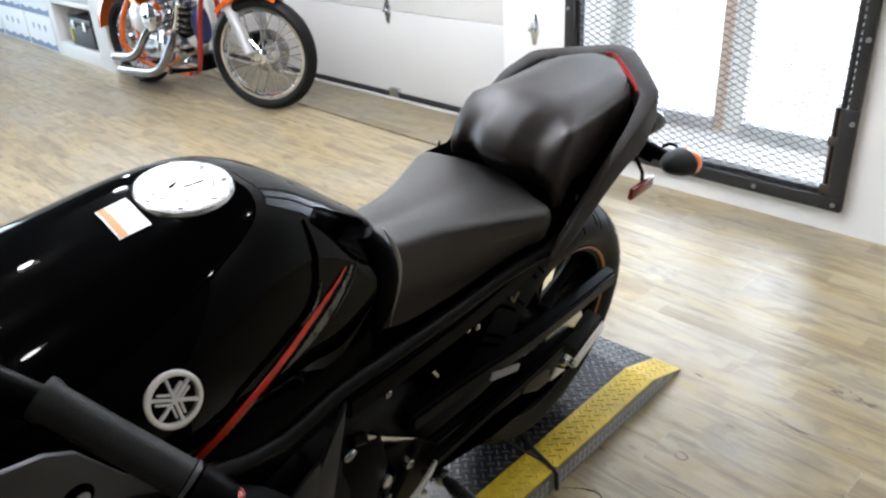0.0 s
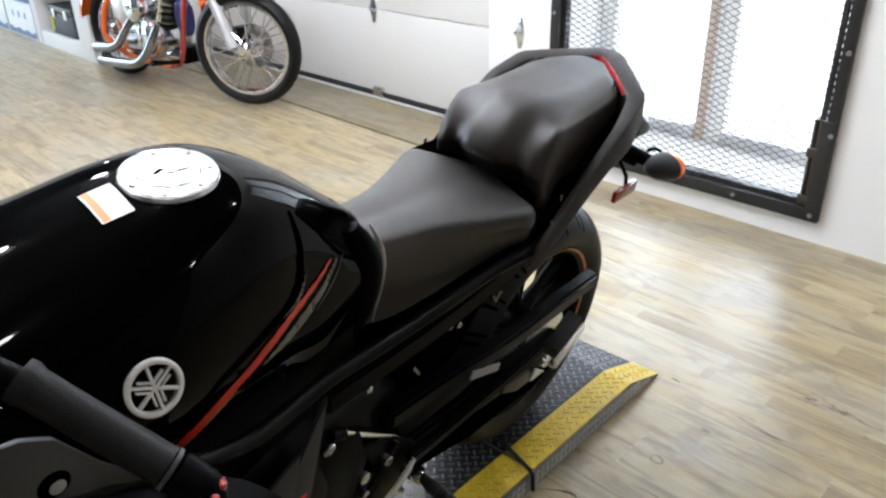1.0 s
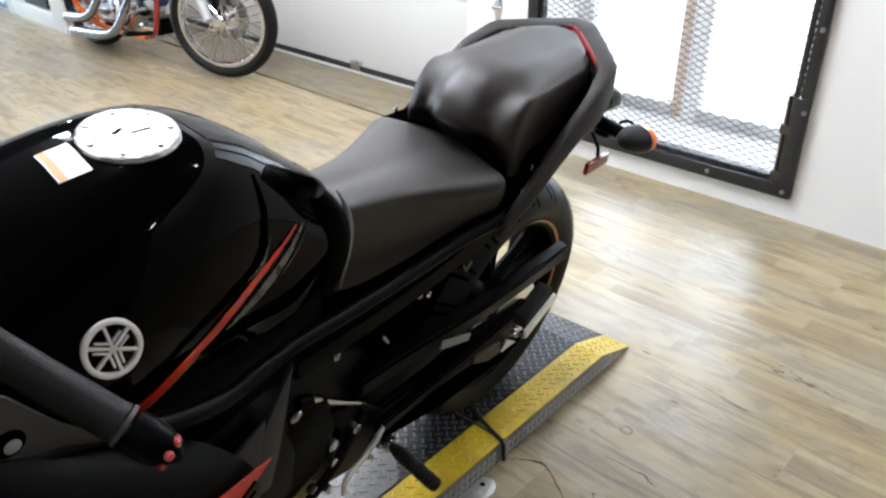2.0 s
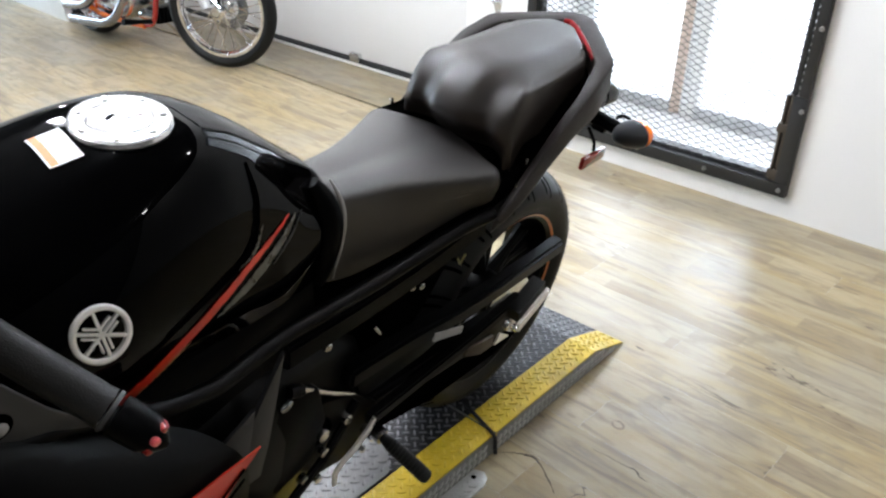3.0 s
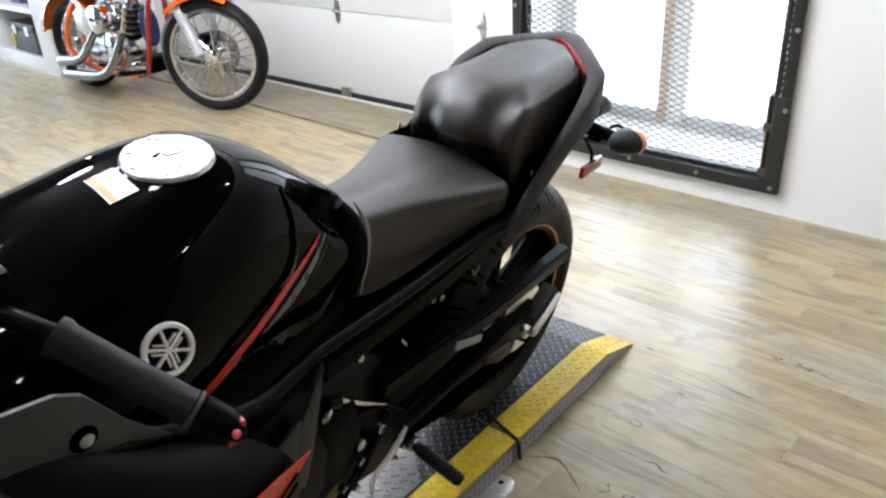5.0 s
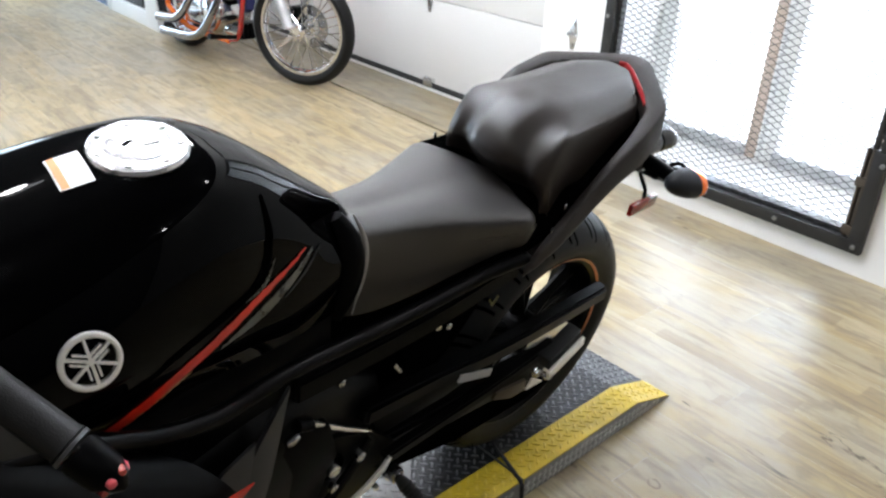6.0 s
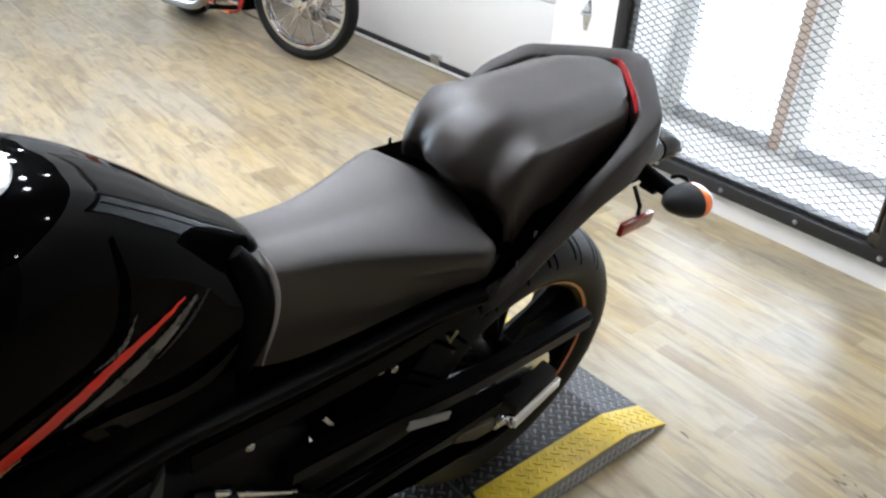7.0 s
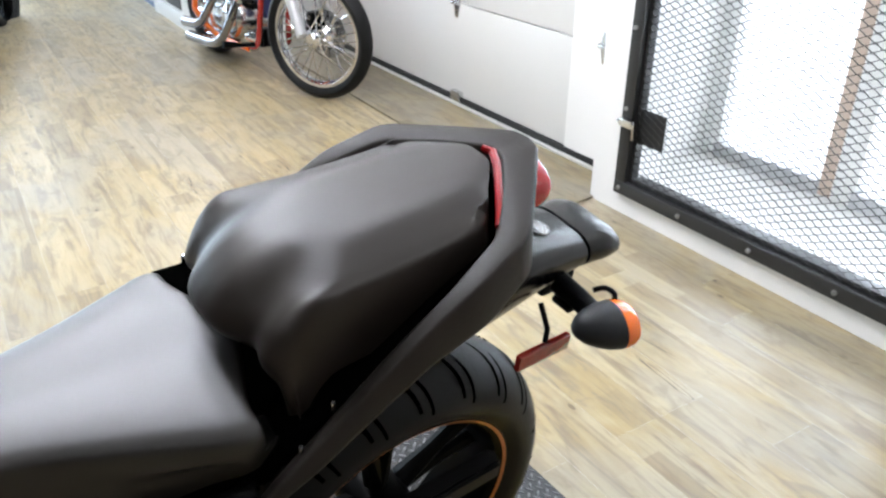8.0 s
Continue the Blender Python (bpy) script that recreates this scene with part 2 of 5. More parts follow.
    col = mix(math_node("MULTIPLY", math_node("MULTIPLY", smooth(near, 0.085, 0.06), some), 0.6), col, (0.06, 0.04, 0.025))
    # split grain: thin dark cracks in a few patches
    crack = math_node("ABSOLUTE", math_node("SUBTRACT", tex(0.6, 4.8, 4, 1.4), 0.5))
    col = mix(math_node("MULTIPLY", smooth(crack, 0.006, 0.0), smooth(tex(1.2, 2.7, 2), 0.60, 0.68)), col, (0.06, 0.042, 0.026))
    hue = N("ShaderNodeHueSaturation")
    L(math_node("MULTIPLY_ADD", math_node("FRACT", rnd), 0.18, tone_base), hue.inputs["Value"])
    hue.inputs["Saturation"].default_value = 1.0
    L(col, hue.inputs["Color"])
    L(hue.outputs[0], b.inputs["Base Color"])
    L(math_node("MULTIPLY_ADD", patch, 0.14, math_node("MULTIPLY_ADD", streak, 0.08, 0.235)), b.inputs["Roughness"])
    b.inputs["Specular IOR Level"].default_value = 0.72
    bump = N("ShaderNodeBump")
    bump.inputs["Strength"].default_value, bump.inputs["Distance"].default_value = 0.10, 0.002
    L(math_node("MULTIPLY_ADD", streak_b, 0.5, fine), bump.inputs["Height"])
    L(bump.outputs[0], b.inputs["Normal"])
    return m


PLANK = plank_material()
THRESH = plank_material("worn_threshold_board", 0.50)


# ---- mesh helpers ----
def mesh_ob(name, bm, mat, parent=None, smooth=40):
    me = bpy.data.meshes.new(name)
    bm.to_mesh(me)
    bm.free()
    me.materials.append(mat)
    if smooth:
        me.polygons.foreach_set("use_smooth", [True] * len(me.polygons))
        me.set_sharp_from_angle(angle=radians(smooth))
    ob = new(name, me)
    ob.parent = parent
    return ob


def part(name, bm, mat, parent, label="", smooth=40):
    ob = mesh_ob(name, bm, mat, parent, smooth)
    return tagged(ob, label) if label else ob


def thing(name, m, label, category, group=""):
    ob = new(name)
    ob.matrix_world = m
    return tagged(ob, label, category, group)


def box(bm, x0, x1, y0, y1, z0, z1, bevel=0.0, m=None):
    r = bmesh.ops.create_cube(bm, size=1)
    vs = r["verts"]
    for v in vs:
        v.co = Vector(((x0 + x1) / 2 + v.co.x * (x1 - x0), (y0 + y1) / 2 + v.co.y * (y1 - y0), (z0 + z1) / 2 + v.co.z * (z1 - z0)))
    if m:
        bmesh.ops.transform(bm, matrix=m, verts=vs)
    if bevel:
        es = list({e for v in vs for e in v.link_edges})
        bmesh.ops.bevel(bm, geom=es, offset=bevel, segments=2, affect="EDGES", profile=0.6)
    return bm


def boxm(*a, **k):
    return box(bmesh.new(), *a, **k)


def catmull(pts, n):
    """n + 1 points along a smooth curve through pts."""
    pts = [Vector(p) for p in pts]
    p = [2 * pts[0] - pts[1], *pts, 2 * pts[-1] - pts[-2]]
    out, k = [], len(pts) - 1
    for i in range(n + 1):
        s = min(i * k / n, k - 1e-6)
        j, u = int(s), s - int(s)
        a, b, c, d = p[j:j + 4]
        out.append(0.5 * (2 * b + (c - a) * u + (2 * a - 5 * b + 4 * c - d) * u * u + (3 * b - a - 3 * c + d) * u ** 3))
    return out


def grid(bm, rows, closed=False, caps=False):
    """Faces between rows of points; closed joins the row's ends."""
    vs = [[bm.verts.new(p) for p in r] for r in rows]
    n = len(vs[0])
    for a, b in zip(vs, vs[1:]):
        for i in range(n if closed else n - 1):
            j = (i + 1) % n
            try:
                bm.faces.new((a[i], a[j], b[j], b[i]))
            except ValueError:
                pass
    if caps:
        for r in (vs[0], vs[-1]):
            try:
                bm.faces.new(r)
            except ValueError:
                pass
    return vs


def body(rows, nu, nv, closed=True):
    """A smooth closed skin over half sections (x >= 0), mirrored to both sides."""
    bm = bmesh.new()
    cross = [catmull(r, nu) for r in rows]
    cols = [catmull([c[i] for c in cross], nv) for i in range(nu + 1)]
    rings = []
    for j in range(nv + 1):
        half = [cols[i][j] for i in range(nu + 1)]
        for p in half:
            p.x = max(p.x, 0.0)
        half[0].x = 0.0
        rings.append(half[::-1] + [Vector((-p.x, p.y, p.z)) for p in half[1:]])
    grid(bm, rings, closed=closed, caps=True)
    bmesh.ops.remove_doubles(bm, verts=bm.verts, dist=1e-5)
    bmesh.ops.recalc_face_normals(bm, faces=bm.faces)
    return bm


def tube(pts, radius, n=10, bm=None, smooth_n=0):
    """A round bar along pts; radius may be a list, one a point."""
    bm = bm or bmesh.new()
    pts = catmull(pts, smooth_n) if smooth_n else [Vector(p) for p in pts]
    rs = radius if isinstance(radius, (list, tuple)) else [radius] * len(pts)
    rings, last = [], None
    for i, p in enumerate(pts):
        d = (pts[min(i + 1, len(pts) - 1)] - pts[max(i - 1, 0)]).normalized()
        a = d.orthogonal() if last is None else last - d * last.dot(d)
        a.normalize()
        last, c = a, d.cross(a)
        rings.append([p + rs[i] * (a * math.cos(t) + c * math.sin(t)) for t in (2 * math.pi * k / n for k in range(n))])
    grid(bm, rings, closed=True, caps=True)
    bmesh.ops.recalc_face_normals(bm, faces=bm.faces)
    return bm


def lathe(profile, axis="x", n=48, m=None, closed=False):
    """Turns (radius, along) points round an axis through the origin."""
    bm = bmesh.new()
    rings = []
    for k in range(n):
        t = 2 * math.pi * k / n
        c, s = math.cos(t), math.sin(t)
        ring = []
        for r, a in profile:
            ring.append(Vector({"x": (a, r * c, r * s), "y": (r * c, a, r * s), "z": (r * c, r * s, a)}[axis]))
        rings.append(ring)
    rings.append([p.copy() for p in rings[0]])
    grid(bm, rings, closed=closed)
    bmesh.ops.remove_doubles(bm, verts=bm.verts, dist=1e-6)
    bmesh.ops.recalc_face_normals(bm, faces=bm.faces)
    if m:
        bmesh.ops.transform(bm, matrix=m, verts=bm.verts)
    return bm


def slab(outline, z0, z1, bevel=0.0, m=None):
    """A flat plate from an outline in x, y."""
    bm = bmesh.new()
    lo, hi = [bm.verts.new((x, y, z0)) for x, y in outline], [bm.verts.new((x, y, z1)) for x, y in outline]
    bm.faces.new(lo[::-1]), bm.faces.new(hi)
    for i in range(len(lo)):
        j = (i + 1) % len(lo)
        bm.faces.new((lo[i], lo[j], hi[j], hi[i]))
    bmesh.ops.recalc_face_normals(bm, faces=bm.faces)
    if bevel:
        bmesh.ops.bevel(bm, geom=list(bm.edges), offset=bevel, segments=2, affect="EDGES", profile=0.6)
    if m:
        bmesh.ops.transform(bm, matrix=m, verts=bm.verts)
    return bm


def side_plate(outline, x, thick, bevel=0.0):
    """A plate that stands lengthwise, from an outline in y, z, its outer face at x."""
    m = Matrix(((0, 0, 1, x), (1, 0, 0, 0), (0, 1, 0, 0), (0, 0, 0, 1)))
    return slab(outline, -thick, 0, bevel, m)


def bolt(parent, p, r=0.006, axis="x", mat=None, h=0.004, name="bolt"):
    m = Matrix.Translation(p)
    return part(name, lathe([(0, h), (r * 0.55, h), (r * 0.6, h * 0.5), (r * 0.7, h), (r * 0.92, h * 0.8), (r, 0), (r, -h), (0, -h)], axis, 12, m), mat or STEEL, parent)


def structure(name, bm, mat, label, smooth=0):
    return tagged(mesh_ob(name, bm, mat, None, smooth), label, kind="structure")


# ---- room ----
WY, X0, X1, Y0, H = 2.75, -9.3, 3.2, -4.6, 3.0
GX0, GX1 = -1.725, -0.475           # opening of the gate
DX0, DX1 = -5.4, -1.888            # opening of the overhead door


def wall_boxes(*boxes):
    bm = bmesh.new()
    for b in boxes:
        box(bm, *b)
    return bm


subfloor = structure("floor", boxm(X0, X1, Y0, WY, -0.12, -0.003), CONCRETE, "weathered pale oak plank floor")
structure("wall_north", wall_boxes((X0, DX0, WY, WY + 0.2, 0, H), (DX0, DX1, WY, WY + 0.2, 2.5, H), (DX1, GX0, WY, WY + 0.2, 0, H), (GX0, GX1, WY, WY + 0.2, 0, 0.105), (GX0, GX1, WY, WY + 0.2, 2.45, H), (GX1, X1, WY, WY + 0.2, 0, H)), WALL, "smooth white painted wall with two openings")
# unseen walls, kept dark so that the black paint mirrors little light
structure("wall_south", boxm(X0, X1, Y0 - 0.15, Y0, 0, H), FARWALL, "dark grey wall, out of view")
structure("wall_east", boxm(X1, X1 + 0.15, Y0, WY + 0.2, 0, H), FARWALL, "dark grey wall, out of view")
structure("wall_west", wall_boxes((X0 - 0.15, X0, Y0, -4.4, 0, H), (X0 - 0.15, X0, 1.25, WY + 0.2, 0, H), (X0 - 0.15, X0, -4.4, 1.25, 2.75, H), (X0 - 0.15, X0, -4.4, 1.25, 0, 0.1)), WALL, "white wall with a wide shop window")
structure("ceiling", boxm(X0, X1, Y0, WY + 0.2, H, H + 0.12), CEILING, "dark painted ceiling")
structure("window_1", boxm(X0 - 0.1, X0 - 0.085, -4.4, 1.25, 0.1, 2.75), GLASS, "wide clear shop window").visible_shadow = False
structure("backdrop", wall_boxes((-14, 12, 9.0, 9.1, -1, 9)), OUTSIDE, "overexposed bright daylight outside")
structure("backdrop_street", wall_boxes((-16, -15.9, -12, 12, -1, 9)), WESTGLOW, "added dim daylight glow outside the shop window")

# garage door in its recess
def overhead_door():
    door = thing("overhead_door", pose(0, 2.955, 0), "white sectional overhead garage door, closed", "garage door")
    z = 0.05
    for k in range(5):
        h = 0.493
        p = boxm(DX0 - 0.1, DX1 + 0.15, 0, 0.045, z + 0.002, z + h - 0.002, bevel=0.004)
        part("panel", p, DOORPAINT, door)
        z += h
    part("bottom_seal", boxm(DX0 - 0.1, DX1 + 0.15, -0.012, 0.05, 0.0, 0.05, bevel=0.006), SEAL, door, "black rubber seal along the bottom edge")
    part("seal_retainer", boxm(DX0 - 0.1, DX1 + 0.15, -0.034, -0.013, 0.013, 0.024, bevel=0.003), ALLOY, door)
    for hx in (-4.35, -3.218):
        hinge(door, hx, 0.05 + 0.493)
    hinge(door, -2.095, 0.05 + 0.493)
    part("lift_handle", boxm(-3.235, -3.15, -0.03, 0.0, 0.03, 0.085, bevel=0.006), STEEL, door)


def hinge(door, x, z):
    out = [(-0.03, 0.0), (-0.012, 0.075), (0.012, 0.075), (0.03, 0.0), (0.012, -0.075), (-0.012, -0.075)]
    m = Matrix(((1, 0, 0, x), (0, 0, -1, 0), (0, 1, 0, z), (0, 0, 0, 1)))
    h = part("hinge", slab(out, 0, 0.006, 0.002, m), STEEL, door, "galvanised steel hinge")
    part("knuckle", tube([(x - 0.028, -0.012, z), (x + 0.028, -0.012, z)], 0.011, 10), STEEL, h)
    for dz in (-0.05, 0.05):
        bolt(h, (x, -0.008, z + dz), 0.006, "y")


overhead_door()
tagged(mesh_ob("threshold_board", slab([(DX0 - 0.2, 2.56), (-1.84, 2.50), (-1.868, 2.749), (DX1, 2.751), (DX1, 2.925), (DX0 - 0.2, 2.925)], 0.001, 0.012, 0.003), THRESH, None, 30), "worn wooden threshold board before the garage door", "threshold", kind="structure")


# mesh gate and the entrance behind it
def expanded_mesh(w, h, lw, sw, strand, depth):
    """Diamond mesh of flat strands in the x, z plane."""
    bm = bmesh.new()
    rows = int(h / (sw / 2))
    cols = int(w / (lw / 2)) + 1
    for r in range(rows):
        z = r * sw / 2
        last = None
        for c in range(cols + 1):
            x = min(c * lw / 2, w)
            zz = z + (sw / 2 if (c + r) % 2 else 0.0)
            y = depth if (c + r) % 2 else 0.0
            ring = [bm.verts.new((x, y + a, min(zz, h) + b)) for a, b in ((-0.0015, -strand / 2), (0.0015, -strand / 2), (0.0015, strand / 2), (-0.0015, strand / 2))]
            if last:
                for i in range(4):
                    j = (i + 1) % 4
                    bm.faces.new((last[i], last[j], ring[j], ring[i]))
            last = ring
    return bm


def mesh_gate():
    gate = thing("security_gate", pose(0, WY - 0.03, 0), "black steel security gate with expanded metal mesh, closed", "gate")
    xl, xr, zb, zt = -1.735, -0.470, 0.090, 2.4
    for nm, a in (("bottom_rail", (xl, xr, 0, 0.03, zb, zb + 0.05)), ("top_rail", (xl, xr, 0, 0.03, zt - 0.05, zt)), ("stile", (xl, xl + 0.05, 0.001, 0.03, zb + 0.05, zt - 0.05)), ("stile", (xr - 0.050, xr, 0.001, 0.03, zb + 0.05, 0.47)), ("stile", (xr - 0.036, xr, 0.001, 0.03, 0.472, zt - 0.05)), ("slit_bar", (xr - 0.064, xr - 0.044, 0.010, 0.030, 0.472, zt - 0.05))):
        part(nm, boxm(*a, bevel=0.003), GATEBLACK, gate)
    bm = bmesh.new()
    for k in range(73):
        z = 0.485 + 0.0255 * k
        box(bm, xr - 0.0445, xr - 0.0355, 0.012, 0.028, z, z + 0.0125)
    tagged(part("rung", bm, GATEBLACK, gate, smooth=0), kind="stuff")
    inner = (xl + 0.045, xr - 0.045, zb + 0.045, zt - 0.045)
    angle = part("inner_angle", boxm(inner[1] - 0.036, inner[1], 0.022, 0.05, inner[2], 0.47, bevel=0.003), RUSTY, gate, "rust-stained inner angle iron")
    for dx in (0.006, 0.024):
        part("ridge", tube([(inner[1] - 0.036 + dx, 0.018, inner[2]), (inner[1] - 0.036 + dx, 0.018, 0.47)], 0.007, 10), RUSTY, angle)
    for z in (0.15, 0.33):
        part("hinge_knuckle", boxm(inner[1] - 0.042, inner[1] + 0.004, 0.004, 0.024, z, z + 0.035, bevel=0.004), RUSTY, angle)
    part("inner_angle", boxm(inner[0], inner[0] + 0.02, 0.026, 0.06, inner[2], inner[3], bevel=0.003), GATEBLACK, gate)
    part("inner_angle", boxm(inner[0] + 0.02, inner[1] - 0.036, 0.030, 0.085, inner[2], inner[2] + 0.022, bevel=0.003), GATEBLACK, gate)
    bm = expanded_mesh(inner[1] - inner[0] + 0.002, inner[3] - inner[2], 0.053, 0.0255, 0.0025, 0.006)
    bmesh.ops.translate(bm, verts=bm.verts, vec=(inner[0] + 0.01, 0.02, inner[2]))
    part("mesh", bm, MESHM, gate, "expanded metal diamond mesh", smooth=0).visible_shadow = True
    for x in (-1.708, -1.408, -1.104, -0.797, -0.497):
        bolt(gate, (x, -0.002, zb + 0.025), 0.009, "y", DULLBOLT, h=-0.005)
    for z in (0.424, 0.714, 1.005, 1.3, 1.6, 1.9):
        bolt(gate, (-0.482, -0.002, z), 0.009, "y", DULLBOLT, h=-0.005)
        bolt(gate, (-1.716, -0.002, z), 0.008, "y", DULLBOLT, h=-0.005)
    part("latch_plate", boxm(-1.685, -1.55, 0.031, 0.037, 0.30, 0.43, bevel=0.002), GATEBLACK, gate)
    latch = part("latch", boxm(-1.72, -1.655, -0.03, 0.0, 0.365, 0.395, bevel=0.004), STEEL, gate, "worn steel slide latch")
    part("latch_handle", tube([(-1.66, -0.02, 0.39), (-1.645, -0.03, 0.385), (-1.64, -0.03, 0.33)], 0.006, 8), STEEL, latch)
    part("latch_bolt", tube([(-1.735, -0.018, 0.38), (-1.66, -0.018, 0.38)], 0.007, 8), STEEL, latch)


mesh_gate()
structure("pavement", boxm(-14, 12, WY + 0.2, 9.0, -0.12, 0.0), CONCRETE, "sunlit pale concrete outside the gate")
structure("wall_entrance_west", wall_boxes((-2.3, -2.04, WY + 0.2, 3.75, 0, 3.3)), WALL, "white side wall of the entrance")
structure("wall_entrance_east", wall_boxes((0.4, 0.6, WY + 0.2, 3.75, 0, 3.3)), WALL, "white side wall of the entrance")
structure("wall_entrance_head", wall_boxes((-2.04, 0.4, 3.55, 3.75, 3.1, 3.3)), WALL, "white wall over the entrance")
# takes the same dark paint as the room's ceiling
structure("ceiling_entrance", boxm(-2.3, 0.6, WY + 0.2, 3.75, 3.3, 3.4), CEILING, "dark painted ceiling of the entrance")


GATESILL = material("grey_sill_metal", (0.48, 0.48, 0.49), 0.5, 0.2, drift=0.3, grain=0.2, large=8, size=90)


def entrance_frame():
    f = thing("entrance_frame", pose(0, 3.6, 0), "glazed entrance with a brown post and pale frame", "door frame")
    part("post", boxm(-1.42, -1.366, -0.03, 0.06, 0.0, 3.1, bevel=0.004), BRICKBROWN, f, "brown painted post")
    strip = part("perforated_strip", boxm(-1.365, -1.326, -0.025, 0.05, 0.0, 3.1, bevel=0.003), SHELFW, f, "pale perforated metal strip")
    for k in range(56):
        part("slot", boxm(-1.356, -1.335, -0.0265, -0.024, 0.05 + 0.036 * k, 0.062 + 0.036 * k), GATESILL, strip, smooth=0)
    part("jamb", boxm(-1.325, -1.27, -0.02, 0.05, 0.0, 3.1, bevel=0.003), ALLOY, f)
    part("jamb", boxm(-2.04, -1.95, -0.02, 0.05, 0.0, 3.1, bevel=0.003), SHELFW, f)
    part("jamb", boxm(0.33, 0.4, -0.02, 0.05, 0.0, 3.1, bevel=0.003), SHELFW, f)
    part("sill", boxm(-1.95, -1.42, -0.05, 0.05, 0.0, 0.065, bevel=0.003), GATESILL, f)
    part("sill", boxm(-1.27, 0.33, -0.05, 0.05, 0.0, 0.065, bevel=0.003), GATESILL, f)
    for a, b in ((-1.95, -1.42), (-1.27, 0.33)):
        part("pane", boxm(a, b, 0.01, 0.018, 0.03, 3.1), GLASS, f, smooth=0).visible_shadow = False


entrance_frame()


# ---- ramp platform ----
RAMP = Matrix.Translation((-0.456, 1.612, 0)) @ pose(0, 0, 0, 0, 0, 2.2)
RW, RH = 0.62, 0.055
STRIPE = 0.085


def lug(bm, x, y, z, turn, slope=0.0, high=0.0026):
    """One raised lozenge of tread plate."""
    c, s = math.cos(turn), math.sin(turn)
    hi, lo = [], []
    for a, b in ((-1, 0), (-0.5, -0.8), (0.5, -0.8), (1, 0), (0.5, 0.8), (-0.5, 0.8)):
        for f, dz, out in ((1.0, 0.0, lo), (0.72, high, hi)):
            px, py = a * 0.0115 * f, b * 0.0034 * f
            dx, dy = c * px - s * py, s * px + c * py
            out.append(bm.verts.new((x + dx, y + dy, z + dz - slope * dy)))
    bm.faces.new(hi)
    for i in range(6):
        j = (i + 1) % 6
        bm.faces.new((lo[i], lo[j], hi[j], hi[i]))


BAREDECK = material("bare_steel_deck", (0.20, 0.20, 0.198), 0.45, 0.6, drift=0.3, grain=0.2, large=9, size=120)


def ramp_section(name, y0, y1, sloped, label):
    ob = thing(name, RAMP, label, "ramp", "ramp platform sections")
    top = (lambda y: 0.004 + (RH - 0.004) * min(1.0, -y / 0.155)) if sloped else (lambda y: RH)
    ys = [y0, -0.155, y1] if sloped else [y0, y1]
    for nm, xa, xb, mat in (("edge_strip", -STRIPE, 0.0, YELLOW), ("deck", -RW + STRIPE, -STRIPE, TREADSTEEL), ("edge_strip", -RW, -RW + STRIPE, YELLOW)):
        bm = bmesh.new()
        grid(bm, [[(xa, y, top(y)), (xb, y, top(y))] for y in ys])
        grid(bm, [[(xb, y, top(y)), (xb, y, 0.001)] for y in ys] if xb == 0.0 else [[(xb, y, top(y) - 0.004), (xb, y, top(y))] for y in ys])
        part(nm, bm, mat, ob, smooth=0)
        bm = bmesh.new()
        step, r = 0.0275, 0
        y = y0 + 0.012
        while y < y1 - 0.01:
            x = xa + 0.012 + (step / 2 if r % 2 else 0)
            c = 0
            while x < xb - 0.006:
                sl = (RH - 0.004) / 0.155 if sloped and y > -0.155 else 0.0
                lug(bm, x, y, top(y), radians(45 if r % 2 else -45), sl, 0.0021 if mat is YELLOW else 0.0026)
                x += step
                c += 1
            y += step * 0.5
            r += 1
        p = part("tread", bm, YELLOWLUG if mat is YELLOW else TREADLUG, ob, smooth=0)
        tagged(p, kind="stuff")
    bm = bmesh.new()
    grid(bm, [[(0.003, y, top(y) - 0.001), (0.003, y, 0.001)] for y in ys])
    grid(bm, [[(-RW - 0.003, y, top(y) - 0.001), (-RW - 0.003, y, 0.001)] for y in ys])
    grid(bm, [[(-RW, ys[0], top(ys[0])), (0, ys[0], top(ys[0]))], [(-RW, ys[0], 0.001), (0, ys[0], 0.001)]])
    part("side_plate", bm, TREADSIDE, ob, "bare tread plate side", smooth=0)
    bm = bmesh.new()
    y, r = y0 + 0.012, 0
    while y < y1 - 0.02:
        for z in (0.014, 0.034):
            if z < top(y) - 0.008:
                lug(bm, z, y, 0.0, radians(45), 0.0, 0.0030)
        y += 0.019
        r += 1
    m = Matrix(((0, 0, 1, 0.003), (0, 1, 0, 0), (1, 0, 0, 0), (0, 0, 0, 1)))
    bmesh.ops.transform(bm, matrix=m, verts=bm.verts)
    tagged(part("side_tread", bm, TREADBRIGHT, ob, smooth=0), kind="stuff")
    return ob


ramp_section("loading_ramp", -0.588, 0.0, True, "black tread plate loading ramp with yellow edges on the floor")
ramp_section("platform_deck", -2.6, -0.594, False, "low black tread plate platform with yellow edges under the motorcycle")

# a loose bare plate on the platform, under the foot peg
plate = thing("bare_plate", RAMP, "bare steel tread plate with a clipped corner on the platform", "plate")
part("sheet", slab([(-0.088, -0.85), (-0.245, -0.712), (-0.42, -0.712), (-0.42, -1.5), (-0.088, -1.5)], RH + 0.003, RH + 0.006, 0.001), BAREDECK, plate)
bm = bmesh.new()
for r in range(56):
    for c in range(12):
        x, y = -0.41 + 0.0275 * c + (0.01375 if r % 2 else 0), -0.715 - 0.01375 * r
        if x < -0.10 and x + 1.15 * y < -1.085:
            lug(bm, x, y, RH + 0.006, radians(45 if r % 2 else -45), 0.0, 0.0026)
tagged(part("tread", bm, BAREDECK, plate, smooth=0), kind="stuff")


# ---- black sport motorcycle on the ramp ----
# local axes: x to the machine's left, y to its rear, z up, origin where the rear tyre stands
